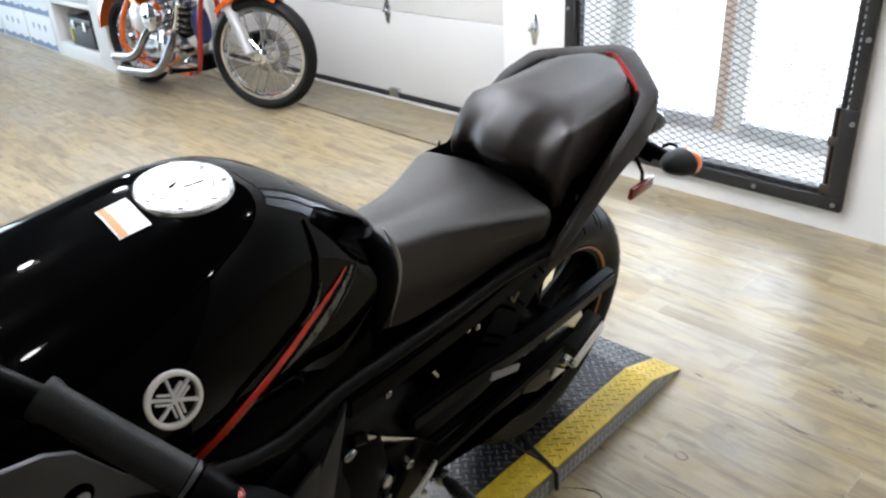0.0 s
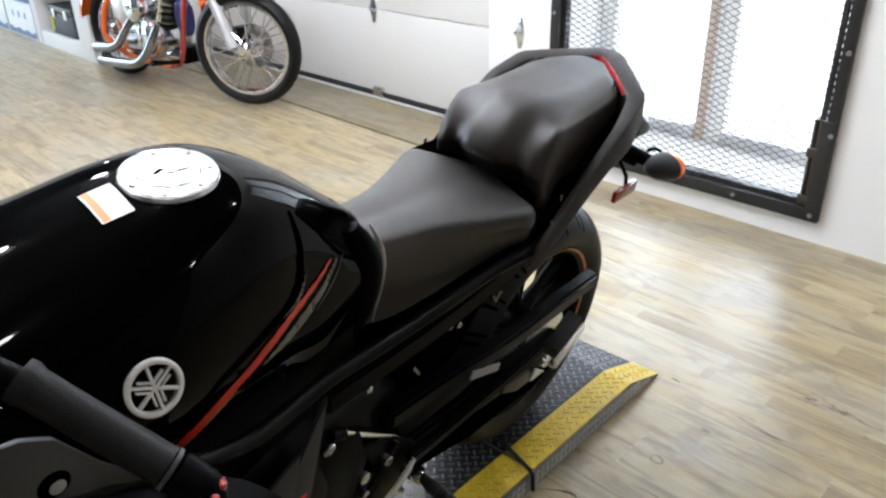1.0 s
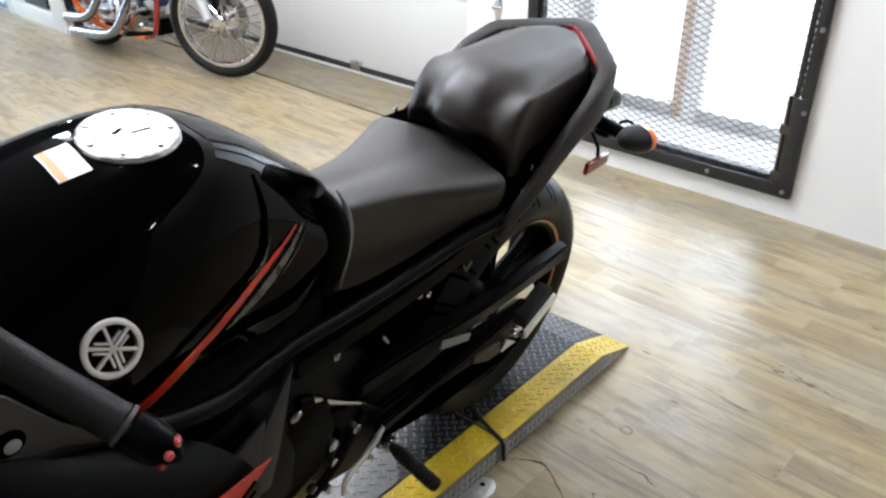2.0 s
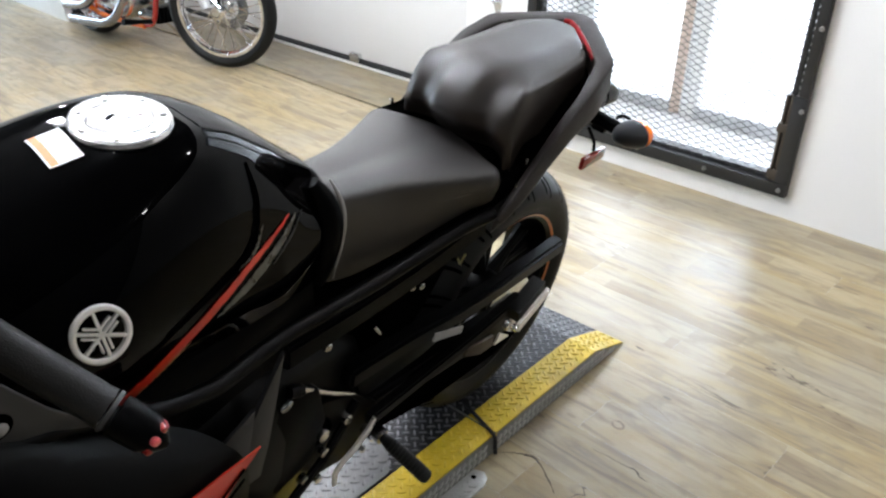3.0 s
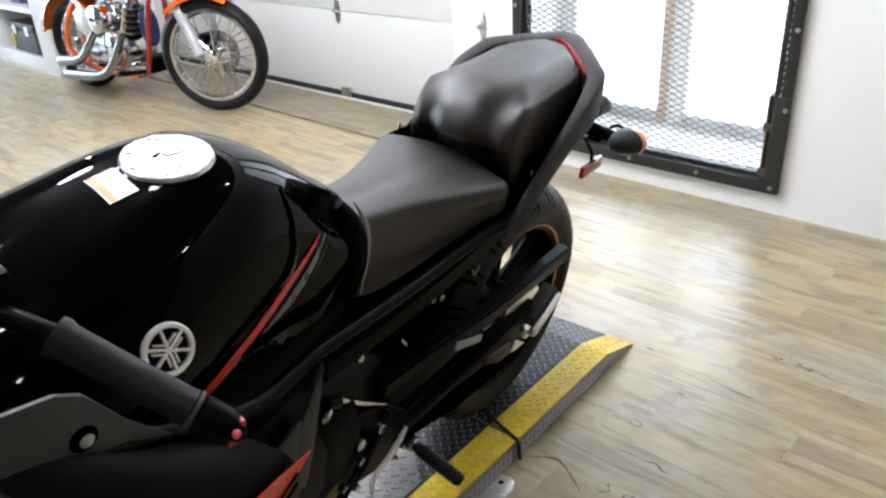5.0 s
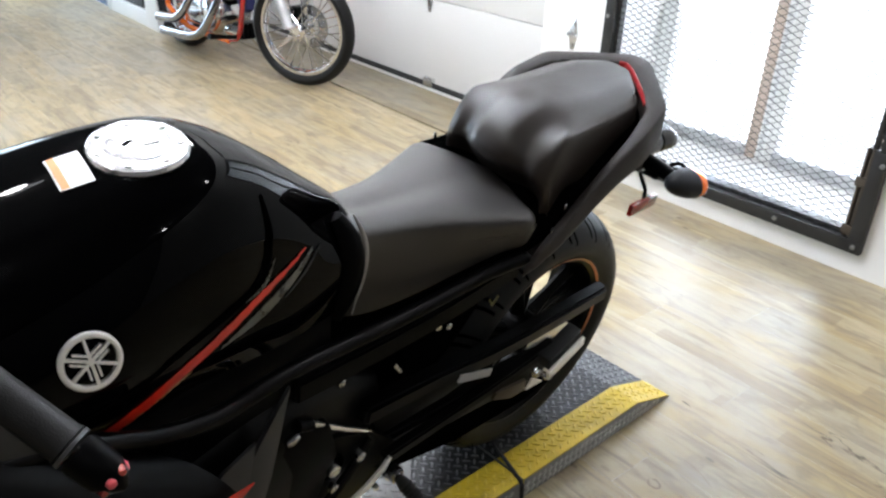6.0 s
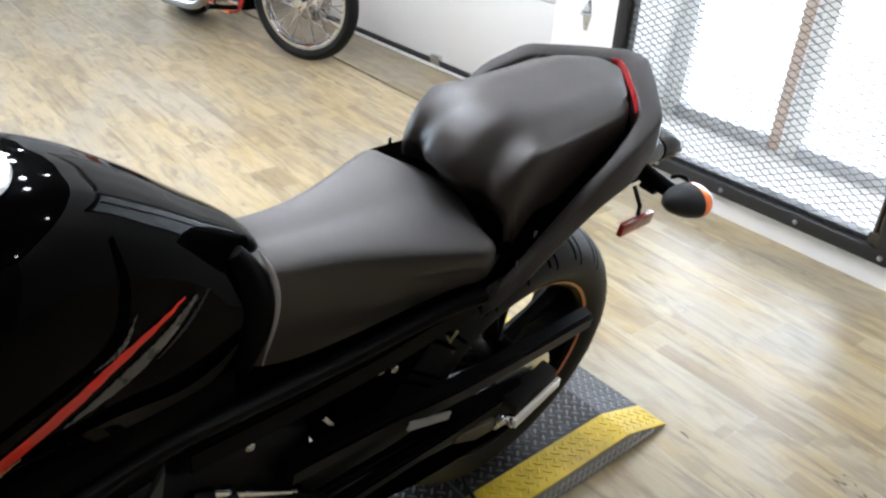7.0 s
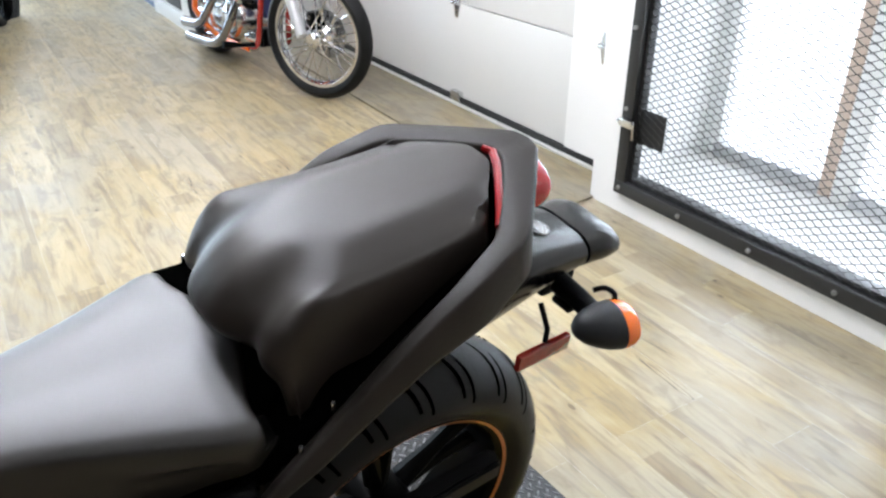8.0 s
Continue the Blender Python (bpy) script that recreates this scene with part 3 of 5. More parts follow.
BIKE = pose(-0.628, 1.08, 0.056, 0, 10.2, 5.5) @ Matrix.Translation((-0.0018, 0.0088, -0.018)) @ Matrix.Diagonal((1.047, 1.0116, 1.0234, 1))
bike = thing("sport_motorcycle", BIKE, "black sport motorcycle with red stripes, leaning on the ramp", "motorcycle")
TR = 0.305                        # rear tyre radius


def half(y, *pts):
    return [(x, y, z) for x, z in pts]


def tank_section(y, top, w, zf, wl):
    """Half section of the tank: crown at top, widest w at zf, narrowing to wl low down."""
    return half(y, (0, top), (0.47 * w, top - 0.0085), (0.80 * w, top - 0.041), (w, zf), (0.5 * (w + wl) + 0.006, 0.755), (wl, 0.69))


TANK_ROWS = [tank_section(*r) for r in (
    (-1.20, 0.875, 0.140, 0.79, 0.105), (-1.12, 0.908, 0.160, 0.81, 0.12), (-1.02, 0.932, 0.162, 0.825, 0.12),
    (-0.93, 0.949, 0.151, 0.840, 0.12), (-0.85, 0.964, 0.136, 0.850, 0.11), (-0.78, 0.967, 0.120, 0.850, 0.105),
    (-0.72, 0.947, 0.104, 0.835, 0.10), (-0.66, 0.909, 0.090, 0.812, 0.095), (-0.60, 0.862, 0.075, 0.792, 0.085),
    (-0.555, 0.827, 0.063, 0.775, 0.072), (-0.535, 0.805, 0.054, 0.762, 0.062))]
TANKFIT = Matrix.Translation((-0.010, 0, 0)) @ Matrix.Diagonal((1.05, 1, 1, 1))
TAILFIT = Matrix.Translation((0.012, 0, 0))
part("fuel_tank", body(TANK_ROWS, 20, 72), GLOSS, bike, "gloss black fuel tank").matrix_basis = TANKFIT


def _skin():
    cross = [catmull(r, 24) for r in TANK_ROWS]
    return [catmull([c[i] for c in cross], 96) for i in range(25)]


TANK_SKIN = _skin()


def tank_x(y, z):
    """Half width of the tank at y, z, on its flank."""
    j = min(range(97), key=lambda k: abs(TANK_SKIN[0][k].y - y))
    col = [TANK_SKIN[i][j] for i in range(25)]
    for p, q in zip(col, col[1:]):
        if p.z >= z >= q.z:
            u = (p.z - z) / max(p.z - q.z, 1e-6)
            return p.x + (q.x - p.x) * u
    return col[-1].x


def decal(name, line, widths, mat, label="", lift=0.0012):
    """A thin strip laid on the left flank along points in y, z."""
    c = catmull([(0, y, z) for y, z in line], 40)
    ws = catmull([(w, 0, 0) for w in widths], 40)
    bm = bmesh.new()
    rows = []
    for i, p in enumerate(c):
        d = (c[min(i + 1, 40)] - c[max(i - 1, 0)]).normalized()
        n = Vector((0, -d.z, d.y))
        row = []
        for k in (-1, -0.33, 0.33, 1):
            q = p + n * ws[i].x * k
            row.append((tank_x(q.y, q.z) + lift, q.y, q.z))
        rows.append(row)
    grid(bm, rows)
    bmesh.ops.recalc_face_normals(bm, faces=bm.faces)
    bmesh.ops.solidify(bm, geom=bm.faces[:], thickness=0.0005)
    ob = part(name, bm, mat, bike, label)
    ob.matrix_basis = TANKFIT
    return ob


def seat_section(y, z, w, wl, zl, sweep=0.0):
    """Half section of the rider seat: flat top out to a crease at w, flank down to wl at zl."""
    q = y + sweep
    wl = w + (0.45 - 0.65 * min(1.0, max(0.0, (w - 0.075) / 0.05))) * (wl - w)
    return [(0, y, z), (0.40 * w, y + 0.5 * sweep, z + 0.002), (0.74 * w, q, z - 0.001), (0.93 * w, q, z - 0.007), (w, q, z - 0.018), (w + 0.12 * (wl - w) + 0.002, q, z - 0.036), (0.45 * w + 0.55 * wl, y + 0.6 * sweep, 0.45 * z + 0.55 * zl), (wl, y + 0.6 * sweep, zl)]


# pale grey: paints the seat lip's highlight, also colours the trim bolts
LIPGREY = material("pale_highlight_grey", (0.26, 0.25, 0.245), 0.4, drift=0.2, grain=0.1, large=30)
SEAT_ROWS = [seat_section(*r) for r in (
    (-0.575, 0.822, 0.054, 0.072, 0.66), (-0.55, 0.800, 0.058, 0.082, 0.655), (-0.51, 0.789, 0.062, 0.096, 0.655),
    (-0.44, 0.784, 0.073, 0.112, 0.668), (-0.37, 0.781, 0.096, 0.132, 0.685), (-0.30, 0.780, 0.124, 0.156, 0.705),
    (-0.262, 0.780, 0.137, 0.161, 0.715, -0.004), (-0.232, 0.780, 0.136, 0.158, 0.72, -0.018), (-0.211, 0.775, 0.132, 0.154, 0.725, -0.032), (-0.205, 0.757, 0.126, 0.148, 0.725, -0.036))]
part("rider_seat", body(SEAT_ROWS, 28, 56), VINYL, bike, "grained black vinyl rider seat")

def pad_section(y, z, yv, zv, yl, zl, w, ye, ze):
    """Half section of the pillion pad: middle bulge at y, z; valley at yv, zv; side lobe at yl, zl; crease at w, ye, ze; undercut flank."""
    return [(0, y, z), (0.27 * w, y + 0.16 * (yv - y), z + 0.12 * (zv - z)), (0.55 * w, yv, zv), (0.79 * w, yl, zl), (w - 0.007, ye - 0.008, ze + 0.008), (w, ye, ze), (w + 0.004, ye + 0.006, ze - 0.034), (w + 0.005, ye + 0.010, ze - 0.085)]


# from the front foot over the front ridge to the tail
PAD_ROWS = [pad_section(*q) for q in (
    (-0.184, 0.742, -0.174, 0.742, -0.182, 0.742, 0.112, -0.196, 0.738), (-0.216, 0.785, -0.198, 0.782, -0.205, 0.780, 0.114, -0.203, 0.772),
    (-0.246, 0.814, -0.218, 0.808, -0.222, 0.804, 0.113, -0.206, 0.797), (-0.246, 0.837, -0.220, 0.829, -0.222, 0.824, 0.110, -0.204, 0.818),
    (-0.226, 0.864, -0.206, 0.853, -0.208, 0.850, 0.108, -0.192, 0.846), (-0.190, 0.887, -0.180, 0.876, -0.181, 0.873, 0.106, -0.170, 0.868),
    (-0.148, 0.898, -0.142, 0.893, -0.144, 0.886, 0.104, -0.138, 0.872), (-0.090, 0.902, -0.089, 0.901, -0.086, 0.891, 0.101, -0.080, 0.874),
    (-0.010, 0.906, -0.010, 0.905, -0.009, 0.896, 0.098, -0.008, 0.880), (0.055, 0.911, 0.048, 0.909, 0.042, 0.901, 0.094, 0.028, 0.886),
    (0.102, 0.914, 0.075, 0.909, 0.058, 0.903, 0.086, 0.042, 0.896))]
part("pillion_seat", body(PAD_ROWS, 36, 72), PADVINYL, bike, "sculpted black vinyl pillion seat").matrix_basis = Matrix.Translation((0.009, -0.004, 0.004))


def soft_line(pts, n):
    """A polyline with its corners a little rounded."""
    pts = [Vector(p) for p in pts]
    out = [pts[0]]
    for a, b, c in zip(pts, pts[1:], pts[2:]):
        p, q = b + (a - b) * 0.22, b + (c - b) * 0.22
        for k in range(n + 1):
            u = k / n
            out.append(p * (1 - u) ** 2 + b * 2 * u * (1 - u) + q * u * u)
    return out + [pts[-1]]


def cowl():
    # stations from the front left tip to the tail: inner lip, upper crease, lower flank, lower edge
    left = [
        [(0.140, -0.270, 0.694), (0.150, -0.270, 0.698), (0.155, -0.262, 0.688), (0.146, -0.256, 0.682)],
        [(0.135, -0.222, 0.730), (0.151, -0.222, 0.738), (0.160, -0.208, 0.724), (0.148, -0.200, 0.708)],
        [(0.132, -0.150, 0.785), (0.150, -0.145, 0.794), (0.156, -0.136, 0.766), (0.146, -0.125, 0.750)],
        [(0.131, -0.100, 0.826), (0.150, -0.092, 0.832), (0.156, -0.080, 0.798), (0.146, -0.066, 0.786)],
        [(0.128, -0.040, 0.864), (0.150, -0.022, 0.874), (0.154, -0.004, 0.820), (0.136, 0.008, 0.797)],
        [(0.108, 0.034, 0.895), (0.136, 0.052, 0.902), (0.134, 0.070, 0.848), (0.110, 0.076, 0.800)],
        [(0.060, 0.080, 0.908), (0.074, 0.118, 0.914), (0.070, 0.132, 0.850), (0.060, 0.128, 0.800)],
        [(0.014, 0.118, 0.917), (0.022, 0.168, 0.923), (0.022, 0.178, 0.860), (0.020, 0.168, 0.810)],
    ]
    left.append([(0.0, y + 0.005, z) for x, y, z in left[-1]])
    bm = bmesh.new()
    full = left + [[(-x, y, z) for x, y, z in r] for r in left[-2::-1]]
    rows = []
    for r in full:
        inner = Vector(r[0]) + Vector((0, 0, -0.035))
        rows.append([inner, Vector(r[0]), Vector(r[1]), Vector(r[2]), Vector(r[3])])
    dense = []
    cols = [soft_line([r[i] for r in rows], 6) for i in range(5)]
    for j in range(len(cols[0])):
        dense.append([c[j] for c in cols])
    grid(bm, dense, closed=True, caps=True)
    bmesh.ops.recalc_face_normals(bm, faces=bm.faces)
    es = [e for e in bm.edges if len(e.link_faces) == 2 and e.calc_face_angle(0) > 0.5]
    bmesh.ops.bevel(bm, geom=es, offset=0.004, segments=2, affect="EDGES", profile=0.5)
    return bm


part("tail_cowl", cowl(), COWL, bike, "angular grained charcoal plastic tail cowl", 50).matrix_basis = TAILFIT
part("tail_liner", side_plate([(-0.060, 0.770), (-0.12, 0.762), (-0.20, 0.722), (-0.222, 0.690), (-0.19, 0.692), (-0.15, 0.708), (-0.10, 0.738)], 0.140, 0.010, 0.003), GREYPANEL, bike, "dark grey liner below the cowl")
part("brake_light_strip", tube([(0.108, 0.046, 0.891), (0.090, 0.062, 0.898), (0.066, 0.080, 0.906), (0.034, 0.103, 0.915), (0.016, 0.112, 0.918), (0.004, 0.106, 0.919)], [0.0035, 0.0046, 0.005, 0.0052, 0.0055, 0.004], 8), REDLENS, bike, "red tail light strip along the seat edge")
part("tail_light", body([half(0.150, (0, 0.895), (0.02, 0.893), (0.04, 0.88), (0.045, 0.865), (0.04, 0.85)), half(0.178, (0, 0.90), (0.02, 0.897), (0.042, 0.882), (0.046, 0.865), (0.04, 0.848)), half(0.190, (0, 0.887), (0.015, 0.885), (0.03, 0.875), (0.034, 0.865), (0.03, 0.855))], 8, 10), TAILLENS, bike, "red and clear tail light").matrix_basis = TAILFIT
# filler under the pad, near-black so that the gap stays dark
part("under_tray", body([half(-0.27, (0, 0.73), (0.08, 0.73), (0.115, 0.715), (0.12, 0.69), (0.09, 0.68)), half(-0.12, (0, 0.79), (0.09, 0.79), (0.134, 0.785), (0.134, 0.75), (0.10, 0.73)), half(-0.03, (0, 0.84), (0.09, 0.84), (0.134, 0.835), (0.128, 0.79), (0.08, 0.76)), half(0.05, (0, 0.875), (0.06, 0.872), (0.098, 0.862), (0.095, 0.82), (0.07, 0.79)), half(0.12, (0, 0.885), (0.02, 0.882), (0.034, 0.87), (0.04, 0.83), (0.03, 0.80))], 8, 20), SHADEBLACK, bike).matrix_basis = TAILFIT

# rear mudguard, plate lamp, reflector and indicators
part("mudguard", body([half(0.02, (0, 0.775), (0.05, 0.772), (0.085, 0.75), (0.09, 0.715), (0.08, 0.69)), half(0.12, (0, 0.785), (0.045, 0.782), (0.075, 0.765), (0.08, 0.725), (0.07, 0.70)), half(0.22, (0, 0.77), (0.04, 0.768), (0.062, 0.755), (0.066, 0.73), (0.06, 0.71)), half(0.29, (0, 0.755), (0.035, 0.753), (0.055, 0.742), (0.058, 0.722), (0.05, 0.708))], 10, 16), MUDBLACK, bike, "black plastic mudguard")
part("plate_lamp", body([half(0.2925, (0, 0.7565), (0.036, 0.7545), (0.0565, 0.7435), (0.0595, 0.7225), (0.05, 0.7075)), half(0.33, (0, 0.757), (0.038, 0.755), (0.059, 0.743), (0.062, 0.72), (0.05, 0.706)), half(0.360, (0, 0.744), (0.036, 0.743), (0.053, 0.733), (0.056, 0.716), (0.046, 0.705)), half(0.366, (0, 0.728), (0.034, 0.728), (0.05, 0.722), (0.052, 0.714), (0.044, 0.706))], 12, 16), MUDBLACK, bike, "black plate lamp housing")
part("emblem_badge", lathe([(0, 0.002), (0.008, 0.002), (0.0085, 0.001), (0.0135, 0.001), (0.014, 0.002), (0.016, 0.002), (0.0165, 0), (0, 0)], "z", 24, Matrix.Translation((0.012, 0.226, 0.7705)) @ pose(0, 0, 0, -6, 0, 0)), STEEL, bike, "small round silver badge")
part("plate_bracket", boxm(-0.055, 0.055, 0.215, 0.275, 0.682, 0.712, bevel=0.006), SATIN, bike)


def indicator(side):
    s = side
    stalk = part("indicator_stalk", tube([(s * 0.06, 0.238, 0.706), (s * 0.095, 0.240, 0.703), (s * 0.135, 0.236, 0.702)], [0.017, 0.0155, 0.0145], 12), SATIN, bike)
    part("stalk_bracket", boxm(s * 0.082 - 0.016, s * 0.082 + 0.016, 0.222, 0.256, 0.684, 0.694, bevel=0.003), BLACKMETAL, stalk)
    part("cable_hook", tube([(s * 0.10, 0.262, 0.712), (s * 0.108, 0.276, 0.716), (s * 0.122, 0.280, 0.714), (s * 0.130, 0.270, 0.708)], 0.0038, 8, smooth_n=12), SATIN, stalk)
    m = Matrix.Translation((s * 0.140, 0.182, 0.706)) @ Matrix.Rotation(radians(-17 * s), 4, "Z") @ Matrix.Diagonal((1.12, 1, 0.88, 1))
    part("indicator_body", lathe([(0, 0.0), (0.010, 0.004), (0.019, 0.014), (0.0265, 0.030), (0.0308, 0.044), (0.0326, 0.061)], "y", 28, m), GREYPANEL, stalk)
    part("indicator_lens", lathe([(0.0328, 0.0612), (0.0322, 0.067), (0.0305, 0.076), (0.0265, 0.083)], "y", 28, m), AMBER, stalk, "amber lens")
    part("lens_front", lathe([(0.0264, 0.0831), (0.018, 0.090), (0.008, 0.0935), (0, 0.094)], "y", 28, m), AMBER, stalk)


indicator(1), indicator(-1)
part("reflector_stem", tube([(0.075, 0.19, 0.70), (0.10, 0.185, 0.675), (0.106, 0.178, 0.66)], 0.004, 8), BLACKMETAL, bike)
part("side_reflector", boxm(0.104, 0.114, 0.128, 0.222, 0.634, 0.660, bevel=0.003, m=None), REDGLOSS, bike, "red side reflector")


# ---- rear wheel ----
def wheel(y, r, width, rim_r, name):
    c = Matrix.Translation((0, y, r + 0.0176))
    w = width / 2
    prof = [(rim_r - 0.004, -w * 0.78), (rim_r + 0.012, -w * 0.92), (r - 0.062, -w), (r - 0.042, -w * 0.94), (r - 0.0315, -w * 0.84), (r - 0.0215, -w * 0.71), (r - 0.0125, -w * 0.55), (r - 0.0055, -w * 0.37), (r - 0.0013, -w * 0.18), (r, 0)]
    prof += [(a, -b) for a, b in prof[-2::-1]]
    wh = part(name, lathe(prof, "x", 96, c), RUBBER, bike, "black road tyre with curved grooves")
    rp = [(rim_r + 0.006, -w * 0.80), (rim_r - 0.004, -w * 0.82), (rim_r - 0.018, -w * 0.7), (rim_r - 0.03, 0), (rim_r - 0.018, w * 0.7), (rim_r - 0.004, w * 0.82), (rim_r + 0.006, w * 0.80)]
    rim = part("rim", lathe(rp, "x", 96, c), BLACKMETAL, wh, "black rim")
    for sd in (-1, 1):
        bm = bmesh.new()
        grid(bm, [[c @ Vector((sd * w * q, rr * math.cos(t), rr * math.sin(t))) for rr, q in ((rim_r - 0.0035, 0.825), (rim_r - 0.009, 0.795))] for t in (radians(-35 + 3 * k) for k in range(66))])
        bmesh.ops.recalc_face_normals(bm, faces=bm.faces)
        part("rim_tape", bm, COPPER, wh, "orange rim tape")
    for k in range(5):
        t = radians(72 * k + 20)
        bm = bmesh.new()
        for dt in (-0.16, 0.16):
            p0, p1 = (0, 0.05 * math.cos(t), 0.05 * math.sin(t)), (0, (rim_r - 0.02) * math.cos(t + dt), (rim_r - 0.02) * math.sin(t + dt))
            tube([p0, [(a + b) / 2 for a, b in zip(p0, p1)], p1], [0.02, 0.013, 0.016], 8, bm)
        bmesh.ops.transform(bm, matrix=c, verts=bm.verts)
        part("spoke", bm, BLACKMETAL, rim)
    part("hub", lathe([(0, -0.06), (0.04, -0.06), (0.05, -0.03), (0.05, 0.03), (0.04, 0.06), (0, 0.06)], "x", 32, c), BLACKMETAL, wh)
    return wh


def tyre_grooves(wh, y, r, width):
    """Curved black strips on both shoulders of the tread, a little proud of the rubber: the grooves' shade is put into
    their colour.
    """
    c = Matrix.Translation((0, y, r + 0.0176))
    w = width / 2
    bm = bmesh.new()
    ss, dd = (0, 0.18, 0.37, 0.55, 0.71, 0.84, 0.94, 1.0), (0, 0.0013, 0.0055, 0.0125, 0.0215, 0.0315, 0.042, 0.062)

    def at(a, s):
        t = abs(s)
        slope = (np.interp(t + 0.06, ss, dd) - np.interp(t - 0.06, ss, dd)) / (0.12 * w) if t > 0.06 else 0.0
        n = Vector((slope, 1.0)).normalized() * 0.0016
        rad = r - float(np.interp(t, ss, dd)) + n.y
        return Vector((math.copysign(t * w + n.x, s), rad * math.cos(a), rad * math.sin(a)))

    for k in range(44):
        a0 = 2 * math.pi * k / 44
        for sd in (-1, 1):
            s0, s1, sweep, gw = ((0.05, 0.92, 0.16, 0.0075), (0.30, 0.96, 0.09, 0.0062))[k % 2]
            rows = []
            for i in range(25):
                u = i / 24
                s = s0 + (s1 - s0) * u
                a = a0 + (0.0 if sd > 0 else math.pi / 44) - sweep * (1 - (1 - u) ** 1.7)
                h = gw / r / 2 * (0.35 + 1.5 * u * (1.15 - u) + 0.3)
                rows.append([at(a - h, sd * s), at(a + h, sd * s)])
            grid(bm, rows)
    bmesh.ops.transform(bm, matrix=c, verts=bm.verts)
    bmesh.ops.recalc_face_normals(bm, faces=bm.faces)
    tagged(part("tread_pattern", bm, SHADEBLACK, wh, smooth=0), kind="stuff")


rear = wheel(0.0, TR, 0.160, 0.216, "rear_tyre")
tyre_grooves(rear, 0.0, TR, 0.160)
wheel(-1.44, 0.30, 0.120, 0.216, "front_tyre")

# ---- chassis on the left side ----
def rail(name, pts, r, mat, label="", n=10, sm=24):
    return part(name, tube(pts, r, n, smooth_n=sm), mat, bike, label)


def flat_bar(pts, w, t, mat, name, label=""):
    """A bar of flat section along pts in y, z at each x: w high, t thick."""
    bm = bmesh.new()
    c = catmull(pts, 30)
    rows = []
    for i, p in enumerate(c):
        d = (c[min(i + 1, 30)] - c[max(i - 1, 0)]).normalized()
        up = Vector((1, 0, 0)).cross(d).normalized()
        if up.z < 0:
            up = -up
        rows.append([p + up * (w / 2) * b + Vector((t / 2 * a, 0, 0)) for a, b in ((-1, -1), (1, -0.8), (1, 0.8), (-1, 1))])
    grid(bm, rows, closed=True, caps=True)
    bmesh.ops.recalc_face_normals(bm, faces=bm.faces)
    es = [e for e in bm.edges if len(e.link_faces) == 2 and e.calc_face_angle(0) > 0.6]
    bmesh.ops.bevel(bm, geom=es, offset=min(t, w) * 0.2, segments=2, affect="EDGES")
    return part(name, bm, mat, bike, label, 40)


for s in (1, -1):
    rail("frame_rail", [(s * 0.166, -1.16, 0.775), (s * 0.166, -1.094, 0.782), (s * 0.164, -1.045, 0.779), (s * 0.158, -0.988, 0.756), (s * 0.152, -0.91, 0.708), (s * 0.144, -0.832, 0.680), (s * 0.134, -0.775, 0.674), (s * 0.124, -0.70, 0.672), (s * 0.12, -0.61, 0.666), (s * 0.12, -0.47, 0.667), (s * 0.128, -0.335, 0.685), (s * 0.145, -0.26, 0.70)], 0.0115, FRAME, "satin black frame tube")
    flat_bar([(s * 0.105, -0.68, 0.605), (s * 0.108, -0.52, 0.612), (s * 0.112, -0.38, 0.628), (s * 0.118, -0.24, 0.66)], 0.05, 0.02, SATIN, "sub_frame_cover")
    flat_bar([(s * 0.098, -0.52, 0.36), (s * 0.10, -0.30, 0.345), (s * 0.10, -0.12, 0.325), (s * 0.10, 0.03, 0.305)], 0.075, 0.035, FRAME, "swing_arm", "black box-section swing arm")
flat_bar([(0.102, -0.54, 0.47), (0.104, -0.38, 0.462), (0.106, -0.22, 0.445), (0.106, -0.05, 0.44), (0.106, 0.135, 0.440)], 0.045, 0.03, FRAME, "chain_guard", "black plastic chain guard")
part("chain_cover", side_plate([(-0.52, 0.455), (-0.40, 0.47), (-0.26, 0.45), (-0.22, 0.42), (-0.34, 0.40), (-0.50, 0.40)], 0.11, 0.02, 0.004), BLACKMETAL, bike)
part("warning_plate", side_plate([(-0.328, 0.435), (-0.235, 0.402), (-0.231, 0.418), (-0.326, 0.455)], 0.122, 0.004, 0.001), material("pale_plate", (0.34, 0.34, 0.35), 0.4, drift=0.1, grain=0.1, large=40), bike, "small pale warning plate")
# pillion peg: bracket from the foot plate, folded rubber and its bare bracket
flat_bar([(0.128, -0.50, 0.362), (0.138, -0.36, 0.388), (0.158, -0.23, 0.434), (0.168, -0.13, 0.468)], 0.030, 0.018, BLACKMETAL, "pillion_peg_bracket", "black pillion peg bracket")
part("pillion_peg", boxm(-0.015, 0.015, -0.050, 0.050, -0.015, 0.015, bevel=0.004, m=Matrix.Translation((0.180, -0.122, 0.466)) @ pose(0, 0, 0, 15, 0, 4)), RUBBER, bike, "folded black rubber pillion peg")
part("peg_hanger", boxm(-0.003, 0.004, -0.056, 0.056, -0.012, 0.010, bevel=0.002, m=Matrix.Translation((0.202, -0.128, 0.458)) @ pose(0, 0, 0, 15, 0, 4)), ALLOY, bike, "bare alloy peg hanger")
bolt(bike, (0.192, -0.198, 0.448), 0.010, "x", h=0.006)
bolt(bike, (0.200, -0.178, 0.436), 0.007, "x", h=0.006)
for p in ((0.087, -0.348, 0.577), (0.089, -0.378, 0.568), (0.088, -0.350, 0.556), (0.112, -0.601, 0.585)):
    bolt(bike, p, 0.0075, "x", h=0.006)
part("hose_clip", tube([(0.10, -0.48, 0.545), (0.102, -0.47, 0.53), (0.10, -0.462, 0.52)], 0.004, 8), STEEL, bike)

